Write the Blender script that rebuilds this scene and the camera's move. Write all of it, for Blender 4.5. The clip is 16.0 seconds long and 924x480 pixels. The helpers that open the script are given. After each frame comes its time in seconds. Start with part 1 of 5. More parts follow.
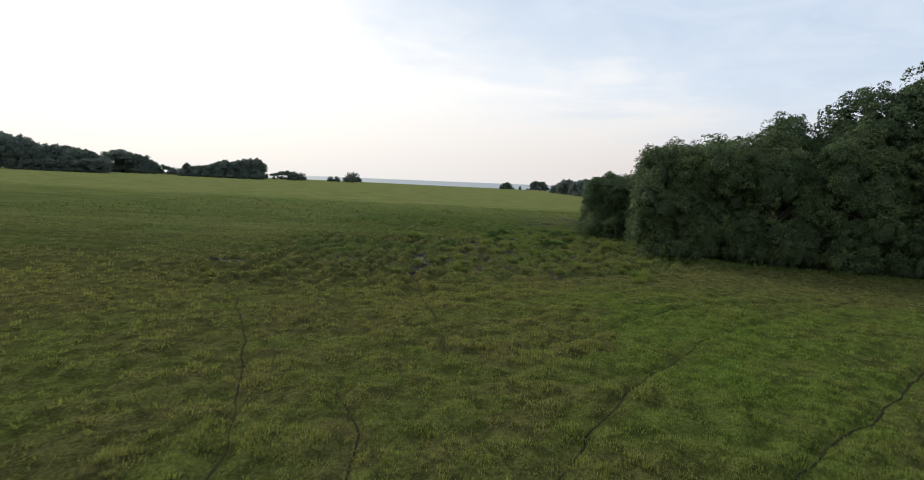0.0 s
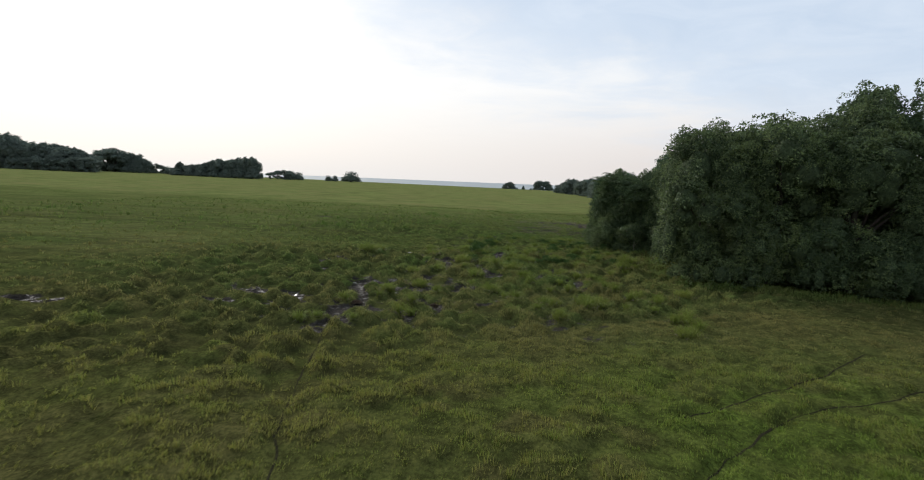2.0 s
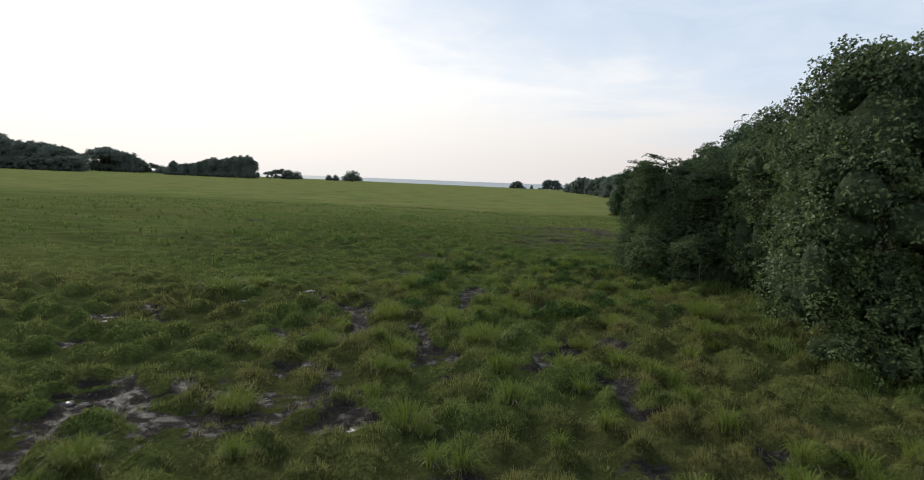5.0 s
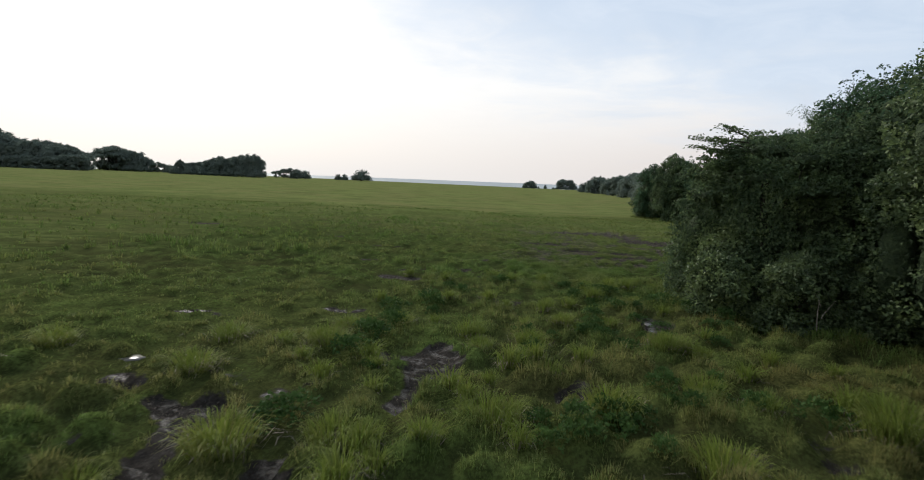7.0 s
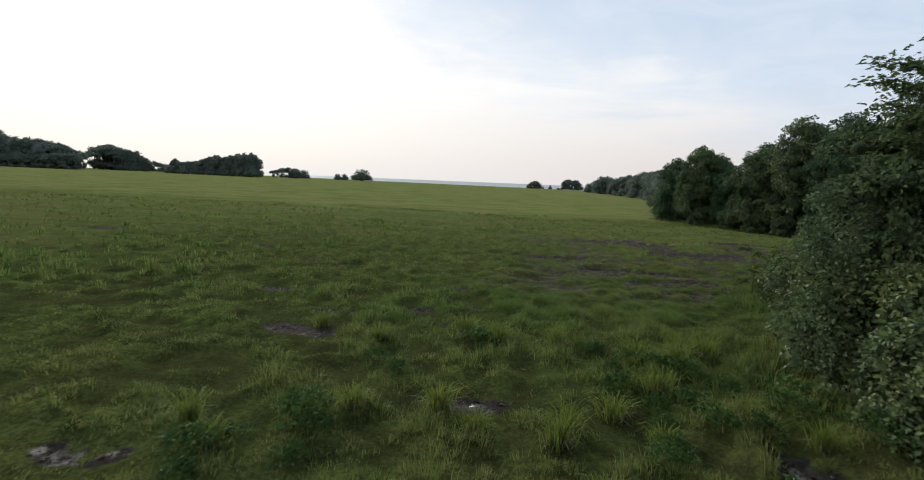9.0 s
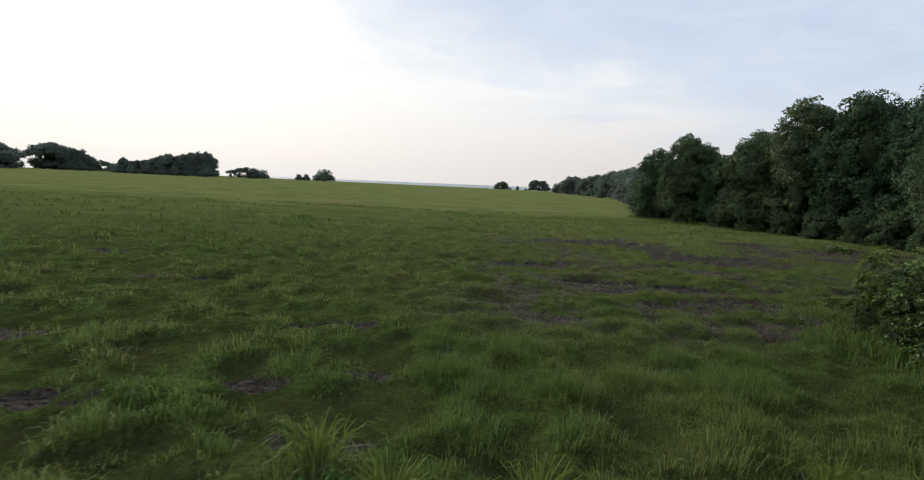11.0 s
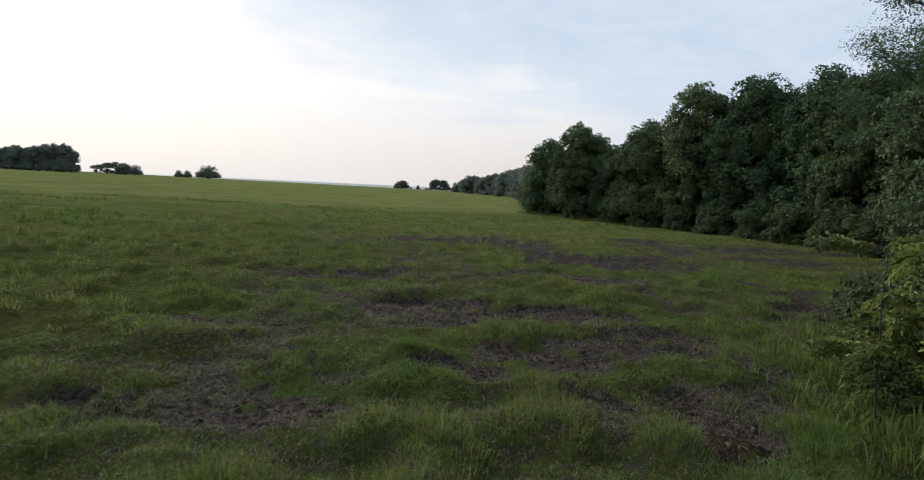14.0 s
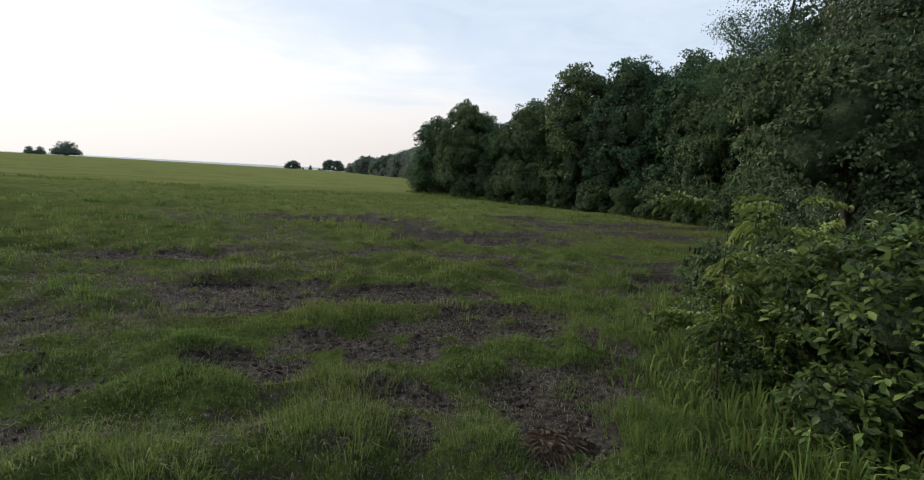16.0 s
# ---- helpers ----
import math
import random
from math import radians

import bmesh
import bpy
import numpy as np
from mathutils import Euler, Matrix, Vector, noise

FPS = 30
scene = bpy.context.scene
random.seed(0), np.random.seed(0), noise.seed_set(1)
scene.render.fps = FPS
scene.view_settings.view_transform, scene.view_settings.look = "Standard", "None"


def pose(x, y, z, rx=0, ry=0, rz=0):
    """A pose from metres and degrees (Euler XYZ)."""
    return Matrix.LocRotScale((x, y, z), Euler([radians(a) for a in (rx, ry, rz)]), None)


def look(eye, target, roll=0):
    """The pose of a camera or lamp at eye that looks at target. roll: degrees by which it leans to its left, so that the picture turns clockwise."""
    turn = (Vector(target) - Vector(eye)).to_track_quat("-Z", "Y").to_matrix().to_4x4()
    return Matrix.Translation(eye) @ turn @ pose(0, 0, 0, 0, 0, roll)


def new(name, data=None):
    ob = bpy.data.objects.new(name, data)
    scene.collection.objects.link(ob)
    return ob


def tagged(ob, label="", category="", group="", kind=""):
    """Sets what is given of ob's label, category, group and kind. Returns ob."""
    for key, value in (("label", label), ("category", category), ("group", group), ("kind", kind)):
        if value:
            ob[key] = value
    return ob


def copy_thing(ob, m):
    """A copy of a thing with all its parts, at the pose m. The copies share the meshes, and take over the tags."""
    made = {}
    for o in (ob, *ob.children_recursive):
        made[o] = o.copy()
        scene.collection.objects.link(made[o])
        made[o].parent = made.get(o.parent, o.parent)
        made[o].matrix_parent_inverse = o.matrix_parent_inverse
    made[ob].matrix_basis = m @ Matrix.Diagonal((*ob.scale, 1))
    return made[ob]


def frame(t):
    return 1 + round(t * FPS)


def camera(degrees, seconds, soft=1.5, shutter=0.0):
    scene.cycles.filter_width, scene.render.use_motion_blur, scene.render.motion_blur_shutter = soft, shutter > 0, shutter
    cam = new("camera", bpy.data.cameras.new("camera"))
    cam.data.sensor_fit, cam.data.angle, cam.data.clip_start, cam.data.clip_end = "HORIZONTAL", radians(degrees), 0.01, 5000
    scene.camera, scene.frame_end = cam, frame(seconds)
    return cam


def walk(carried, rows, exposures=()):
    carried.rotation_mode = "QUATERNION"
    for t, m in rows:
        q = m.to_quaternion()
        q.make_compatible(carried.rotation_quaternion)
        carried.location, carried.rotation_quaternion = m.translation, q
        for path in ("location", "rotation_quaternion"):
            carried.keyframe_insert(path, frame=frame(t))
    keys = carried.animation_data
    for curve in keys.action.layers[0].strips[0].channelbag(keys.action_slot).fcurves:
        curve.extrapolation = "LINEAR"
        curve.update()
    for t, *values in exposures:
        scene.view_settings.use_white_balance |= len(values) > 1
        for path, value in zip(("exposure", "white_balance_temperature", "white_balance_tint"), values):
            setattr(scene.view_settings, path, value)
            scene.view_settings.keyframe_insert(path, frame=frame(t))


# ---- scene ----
cam = camera(80.0, 16.0, 1.05, 0.25)
PATH = [
    (0, (1.784, 1.746, 9.464), (1.721, 3.733, 9.249), 2.3),
    (0.5, (2.548, 6.803, 9.378), (2.481, 8.79, 9.163), 2.3),
    (1, (3.411, 12.225, 9.301), (3.34, 14.213, 9.087), 2.3),
    (1.5, (4.208, 17.312, 9.241), (4.132, 19.299, 9.026), 2.3),
    (2, (4.972, 22.694, 9.162), (4.893, 24.681, 8.946), 2.3),
    (2.5, (5.671, 27.739, 8.966), (5.587, 29.726, 8.75), 2.3),
    (3, (6.318, 33.136, 8.751), (6.232, 35.122, 8.536), 2.3),
    (3.5, (6.883, 38.038, 8.684), (6.795, 40.024, 8.468), 2.3),
    (4, (7.484, 43.398, 8.529), (7.393, 45.384, 8.312), 2.3),
    (6.5, (9.513, 64.906, 7.455), (9.359, 66.888, 7.238), 2.1),
    (7, (9.874, 69.772, 7.301), (9.713, 71.754, 7.083), 2.2),
    (7.5, (10.216, 74.174, 7.133), (10.051, 76.155, 6.916), 2.2),
    (8, (10.578, 78.903, 6.933), (10.406, 80.884, 6.716), 2.2),
    (8.5, (10.689, 83.161, 6.77), (10.509, 85.141, 6.553), 2.3),
    (11, (11.557, 101.114, 4.966), (11.495, 103.102, 4.761), 2.3),
    (11.5, (12.35, 104.041, 4.703), (12.356, 106.031, 4.501), 2.4),
    (12, (13.334, 106.945, 4.389), (13.425, 108.933, 4.191), 2.5),
    (12.5, (14.32, 109.294, 4.133), (14.478, 111.278, 3.937), 2.6),
    (13, (15.089, 110.781, 4.017), (15.269, 112.763, 3.823), 2.5),
    (13.5, (15.734, 111.753, 3.911), (15.927, 113.734, 3.718), 2.6),
    (14, (16.392, 112.585, 3.81), (16.676, 114.556, 3.621), 2.7),
    (14.5, (16.988, 113.286, 3.693), (17.421, 115.23, 3.512), 2.8),
    (15, (17.547, 113.763, 3.567), (18.109, 115.675, 3.392), 3.0),
    (15.5, (18.042, 114.058, 3.464), (18.66, 115.953, 3.293), 3.1),
    (16, (18.49, 114.282, 3.364), (19.133, 116.161, 3.128), 3.1),
]
EXPOSURES = [(0, 0.45), (8, 0.45), (11, 0.39), (13, 0.39), (14.5, 0.46), (16, 0.55)]
walk(cam, [(t, look(eye, target, roll)) for t, eye, target, roll in PATH], EXPOSURES)

# ---------------------------------------------------------------- light
SUN_AZ, SUN_EL = -36.0, 27.0  # degrees: clockwise from +y, and above the horizon
world = bpy.data.worlds.new("hazy_sky")
scene.world = world
world.use_nodes = True
wt = world.node_tree
wt.nodes.clear()


def wnode(kind, **kw):
    n = wt.nodes.new(kind)
    for k, v in kw.items():
        if k == "op":
            n.operation = v
        elif k == "blend":
            n.blend_type = v
    return n


def wlink(a, b):
    wt.links.new(a, b)


def wmath(op, a, b=None, c=None, clamp=False):
    n = wnode("ShaderNodeMath", op=op)
    n.use_clamp = clamp
    for i, v in enumerate((a, b, c)):
        if v is None:
            continue
        if isinstance(v, (int, float)):
            n.inputs[i].default_value = v
        else:
            wlink(v, n.inputs[i])
    return n.outputs[0]


def wmix(fac, a, b):
    n = wnode("ShaderNodeMixRGB")
    for i, v in enumerate((fac, a, b)):
        if isinstance(v, tuple):
            n.inputs[i].default_value = (*v, 1)
        elif isinstance(v, (int, float)):
            n.inputs[i].default_value = v
        else:
            wlink(v, n.inputs[i])
    return n.outputs[0]


sky = wt.nodes.new("ShaderNodeTexSky")
sky.sky_type = "NISHITA"
sky.sun_disc = False
sky.sun_elevation, sky.sun_rotation = radians(SUN_EL), radians(SUN_AZ)
sky.dust_density = 4.0
tc = wt.nodes.new("ShaderNodeTexCoord")
sep = wt.nodes.new("ShaderNodeSeparateXYZ")
wlink(tc.outputs["Generated"], sep.inputs[0])
# clouds lie on a high sheet: the way's x and y over its z
lift = wmath("ADD", wmath("MAXIMUM", sep.outputs[2], 0.0), 0.10)
flat = wt.nodes.new("ShaderNodeCombineXYZ")
wlink(wmath("DIVIDE", sep.outputs[0], lift), flat.inputs[0])
wlink(wmath("DIVIDE", sep.outputs[1], lift), flat.inputs[1])
puff = wt.nodes.new("ShaderNodeTexNoise")
puff.inputs["Scale"].default_value, puff.inputs["Detail"].default_value, puff.inputs["Roughness"].default_value = 0.62, 8.0, 0.55
puff.inputs["Distortion"].default_value = 0.5
wlink(flat.outputs[0], puff.inputs["Vector"])
sd = Vector((math.sin(radians(SUN_AZ)) * math.cos(radians(SUN_EL)), math.cos(radians(SUN_AZ)) * math.cos(radians(SUN_EL)), math.sin(radians(SUN_EL))))
dot = wt.nodes.new("ShaderNodeVectorMath")
dot.operation = "DOT_PRODUCT"
wlink(tc.outputs["Generated"], dot.inputs[0])
dot.inputs[1].default_value = sd
haze = wmath("MULTIPLY_ADD", dot.outputs["Value"], 2.2, -1.2, True)  # bright haze round the veiled sun
high = wmath("MAXIMUM", sep.outputs[2], 0.0)
wisp = wt.nodes.new("ShaderNodeTexNoise")
wisp.inputs["Scale"].default_value, wisp.inputs["Detail"].default_value, wisp.inputs["Roughness"].default_value = 2.3, 9.0, 0.6
wisp.inputs["Distortion"].default_value = 0.8
wlink(flat.outputs[0], wisp.inputs["Vector"])
# a bank of bright cloud lies low on the sunward side; above and away from it the veil is thinner and bluer
bank = wmath("ADD", wmath("MULTIPLY_ADD", sep.outputs[0], 0.36, -0.155), sep.outputs[2])
bank = wmath("ADD", bank, wmath("MULTIPLY_ADD", puff.outputs["Fac"], 0.55, -0.285))
bank = wmath("ADD", bank, wmath("MULTIPLY_ADD", wisp.outputs["Fac"], 0.26, -0.13))
clear = wnode("ShaderNodeMapRange")
clear.interpolation_type = "SMOOTHSTEP"
clear.inputs[1].default_value, clear.inputs[2].default_value = -0.06, 0.17
wlink(bank, clear.inputs[0])
low = wnode("ShaderNodeMapRange")
low.interpolation_type = "SMOOTHSTEP"
low.inputs[1].default_value, low.inputs[2].default_value = 0.02, 0.20
wlink(high, low.inputs[0])
thin = wmath("MULTIPLY", clear.outputs[0], wmath("MULTIPLY_ADD", low.outputs[0], 0.75, 0.25))
grey = wmath("MULTIPLY_ADD", wisp.outputs["Fac"], 1.6, -0.45, True)
white = wmix(low.outputs[0], wmix(haze, (0.60, 0.565, 0.555), (0.715, 0.71, 0.70)), wmix(grey, (0.70, 0.71, 0.72), (0.77, 0.77, 0.77)))
blue = wmix(grey, (0.435, 0.520, 0.635), (0.57, 0.63, 0.71))
veil = wmix(thin, white, blue)
air = wt.nodes.new("ShaderNodeMixRGB")
air.blend_type = "MULTIPLY"
air.inputs[0].default_value = 1.0
air.inputs[2].default_value = (0.10, 0.10, 0.10, 1)
wlink(sky.outputs[0], air.inputs[1])
bg = wt.nodes.new("ShaderNodeBackground")
wlink(wmix(0.93, air.outputs[0], veil), bg.inputs[0])
bg.inputs[1].default_value = 1.0
wout = wt.nodes.new("ShaderNodeOutputWorld")
wlink(bg.outputs[0], wout.inputs[0])

sun = new("sun", bpy.data.lights.new("sun", "SUN"))
sun.data.energy, sun.data.angle, sun.data.color = 2.35, radians(18), (1.0, 0.95, 0.87)
sun.matrix_world = look(tuple(sd * 100), (0, 0, 0))

# ---------------------------------------------------------------- materials


class Shade:
    """A small builder of node materials."""

    def __init__(self, name):
        self.m = bpy.data.materials.new(name)
        self.m.use_nodes = True
        self.t = self.m.node_tree
        self.t.nodes.clear()
        self.out = self.t.nodes.new("ShaderNodeOutputMaterial")

    def put(self, socket, v):
        if isinstance(v, tuple):
            socket.default_value = (*v, 1) if len(v) == 3 and len(socket.default_value) == 4 else v
        elif isinstance(v, (int, float)):
            socket.default_value = v
        elif v is not None:
            self.t.links.new(v, socket)

    def noise(self, scale, detail=4.0, rough=0.55, stretch=(1, 1, 1)):
        g = self.t.nodes.new("ShaderNodeNewGeometry")
        mp = self.t.nodes.new("ShaderNodeMapping")
        mp.inputs["Scale"].default_value = stretch
        self.t.links.new(g.outputs["Position"], mp.inputs[0])
        n = self.t.nodes.new("ShaderNodeTexNoise")
        n.inputs["Scale"].default_value, n.inputs["Detail"].default_value, n.inputs["Roughness"].default_value = scale, detail, rough
        self.t.links.new(mp.outputs[0], n.inputs["Vector"])
        return n.outputs["Fac"]

    def attr(self, name):
        n = self.t.nodes.new("ShaderNodeAttribute")
        n.attribute_name = name
        return n.outputs["Fac"]

    def island(self):
        return self.t.nodes.new("ShaderNodeNewGeometry").outputs["Random Per Island"]

    def obrandom(self):
        return self.t.nodes.new("ShaderNodeObjectInfo").outputs["Random"]

    def math(self, op, a, b=0.0, c=0.0, clamp=False):
        n = self.t.nodes.new("ShaderNodeMath")
        n.operation, n.use_clamp = op, clamp
        for s, v in zip(n.inputs, (a, b, c)):
            self.put(s, v)
        return n.outputs[0]

    def mix(self, f, a, b):
        n = self.t.nodes.new("ShaderNodeMixRGB")
        for s, v in zip(n.inputs, (f, a, b)):
            self.put(s, v)
        return n.outputs[0]

    def band(self, v, lo, hi):
        n = self.t.nodes.new("ShaderNodeMapRange")
        n.interpolation_type = "SMOOTHSTEP"
        for s, x in zip(n.inputs, (v, lo, hi, 0.0, 1.0)):
            self.put(s, x)
        return n.outputs[0]

    def bump(self, h, strength, dist):
        n = self.t.nodes.new("ShaderNodeBump")
        n.inputs["Strength"].default_value, n.inputs["Distance"].default_value = strength, dist
        self.put(n.inputs["Height"], h)
        return n.outputs[0]

    def done(self, color, rough=0.6, normal=None, thin=0.0, spec=0.5, thin_color=None, metal=0.0):
        p = self.t.nodes.new("ShaderNodeBsdfPrincipled")
        self.put(p.inputs["Base Color"], color)
        self.put(p.inputs["Roughness"], rough)
        self.put(p.inputs["Specular IOR Level"], spec)
        self.put(p.inputs["Metallic"], metal)
        self.put(p.inputs["Normal"], normal)
        end = p.outputs[0]
        if thin:
            tr = self.t.nodes.new("ShaderNodeBsdfTranslucent")
            self.put(tr.inputs[0], thin_color or color)
            mx = self.t.nodes.new("ShaderNodeMixShader")
            mx.inputs[0].default_value = thin
            self.t.links.new(end, mx.inputs[1])
            self.t.links.new(tr.outputs[0], mx.inputs[2])
            end = mx.outputs[0]
        self.t.links.new(end, self.out.inputs[0])
        return self.m


def leaf_material(name, dark, mid, light, rough=0.65, thin=0.28, spec=0.05, clump=0.8):
    s = Shade(name)
    c = s.mix(s.band(s.island(), 0.0, 0.75), dark, mid)
    c = s.mix(s.math("MULTIPLY", s.band(s.island(), 0.80, 1.0), 0.45), c, light)
    c = s.mix(s.math("MULTIPLY", s.band(s.noise(0.35, 3), 0.42, 0.68), 0.45), c, light)
    # darker and paler clumps by noise, painted for uneven light over the crown
    c = s.mix(s.math("MULTIPLY", s.band(s.noise(1.15, 3, 0.6), 0.47, 0.62), 0.55 * clump), c, (dark[0] * 0.75, dark[1] * 0.78, dark[2] * 0.9))
    c = s.mix(s.math("MULTIPLY", s.band(s.noise(0.9, 2, 0.5), 0.55, 0.66), 0.45 * clump), c, light)
    c = s.mix(s.math("MULTIPLY", s.obrandom(), 0.25), c, (dark[0] * 0.8, dark[1] * 0.72, dark[2] * 0.9))
    return s.done(c, rough, None, thin, spec)


LEAF_FOREST = leaf_material("forest_leaf", (0.056, 0.086, 0.046), (0.084, 0.126, 0.060), (0.150, 0.204, 0.074))
LEAF_BLUE = leaf_material("blue_green_leaf", (0.042, 0.078, 0.046), (0.064, 0.122, 0.062), (0.115, 0.190, 0.080))
LEAF_EDGE = leaf_material("edge_leaf", (0.064, 0.096, 0.046), (0.104, 0.150, 0.062), (0.205, 0.262, 0.086), 0.5, 0.28, 0.16)
LEAF_BIG = leaf_material("broad_leaf", (0.062, 0.100, 0.028), (0.118, 0.174, 0.046), (0.260, 0.320, 0.084), 0.42, 0.28, 0.22)
LEAF_SPRAY = leaf_material("spray_leaf", (0.074, 0.112, 0.030), (0.165, 0.220, 0.052), (0.340, 0.390, 0.098), 0.5, 0.35, 0.15)
LEAF_LEATHER = leaf_material("leathery_leaf", (0.058, 0.074, 0.042), (0.086, 0.108, 0.056), (0.150, 0.174, 0.084), 0.42, 0.2, 0.30)
# pale and flat in tone: the haze of distance is painted into this colour
LEAF_HAZED = leaf_material("hazed_distant_leaf", (0.120, 0.154, 0.130), (0.136, 0.172, 0.142), (0.156, 0.192, 0.150), 0.8, 0.4, 0.03, 0.1)
LEAF_HERB = leaf_material("herb_leaf", (0.030, 0.066, 0.018), (0.052, 0.100, 0.026), (0.090, 0.150, 0.040))


def bark_material():
    s = Shade("bark")
    n = s.noise(5.0, 6, 0.65, (1, 1, 0.25))
    c = s.mix(n, (0.022, 0.019, 0.015), (0.060, 0.052, 0.042))
    c = s.mix(s.band(s.noise(1.3), 0.5, 0.7), c, (0.045, 0.052, 0.036))
    return s.done(c, 0.9, s.bump(n, 0.7, 0.03), spec=0.2)


BARK = bark_material()


def deadwood_material():
    s = Shade("bleached_wood")
    n = s.noise(6.0, 5, 0.6, (1, 1, 0.2))
    return s.done(s.mix(n, (0.14, 0.12, 0.10), (0.34, 0.31, 0.27)), 0.85, s.bump(n, 0.5, 0.01), spec=0.1)


DEADWOOD = deadwood_material()


def shaded_core_material():
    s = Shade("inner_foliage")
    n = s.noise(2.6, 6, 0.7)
    # darker than the outer leaves: the shade inside a crown is in this colour
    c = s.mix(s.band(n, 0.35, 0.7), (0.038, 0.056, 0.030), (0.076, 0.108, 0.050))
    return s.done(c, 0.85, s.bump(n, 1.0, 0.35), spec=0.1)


SHADED_CORE = shaded_core_material()


def blade_material():
    s = Shade("grass_blade")
    r = s.island()
    green = s.mix(r, (0.046, 0.088, 0.020), (0.138, 0.212, 0.052))
    green = s.mix(s.band(s.noise(0.11, 4), 0.40, 0.62), green, s.mix(r, (0.070, 0.102, 0.026), (0.188, 0.234, 0.068)))
    straw = s.mix(r, (0.148, 0.130, 0.042), (0.235, 0.200, 0.080))
    green = s.mix(s.attr("lush"), green, s.mix(r, (0.078, 0.126, 0.019), (0.190, 0.272, 0.046)))
    straw = s.mix(s.math("MULTIPLY", s.attr("lush"), 0.6), straw, s.mix(r, (0.150, 0.150, 0.028), (0.270, 0.250, 0.062)))
    c = s.mix(s.math("MULTIPLY", s.attr("dry"), 0.85), green, straw)
    return s.done(c, 0.65, None, 0.38, 0.09)


BLADE = blade_material()


def tussock_material():
    s = Shade("swamp_grass_blade")
    r = s.island()
    c = s.mix(r, (0.096, 0.142, 0.022), (0.182, 0.238, 0.040))
    c = s.mix(s.math("MULTIPLY", s.attr("dry"), 0.9), c, (0.220, 0.185, 0.075))
    c = s.mix(s.math("MULTIPLY", s.obrandom(), 0.4), c, (0.080, 0.124, 0.026))
    return s.done(c, 0.62, None, 0.4, 0.07)


TUSSOCK = tussock_material()


def dead_material():
    s = Shade("dead_grass")
    c = s.mix(s.island(), (0.050, 0.042, 0.032), (0.260, 0.225, 0.165))
    return s.done(c, 0.8, None, 0.15, 0.2)


DEAD = dead_material()


def thatch_material():
    s = Shade("matted_thatch")
    return s.done(s.mix(s.island(), (0.120, 0.088, 0.066), (0.340, 0.262, 0.196)), 0.85, None, 0.1, 0.05)


THATCH = thatch_material()


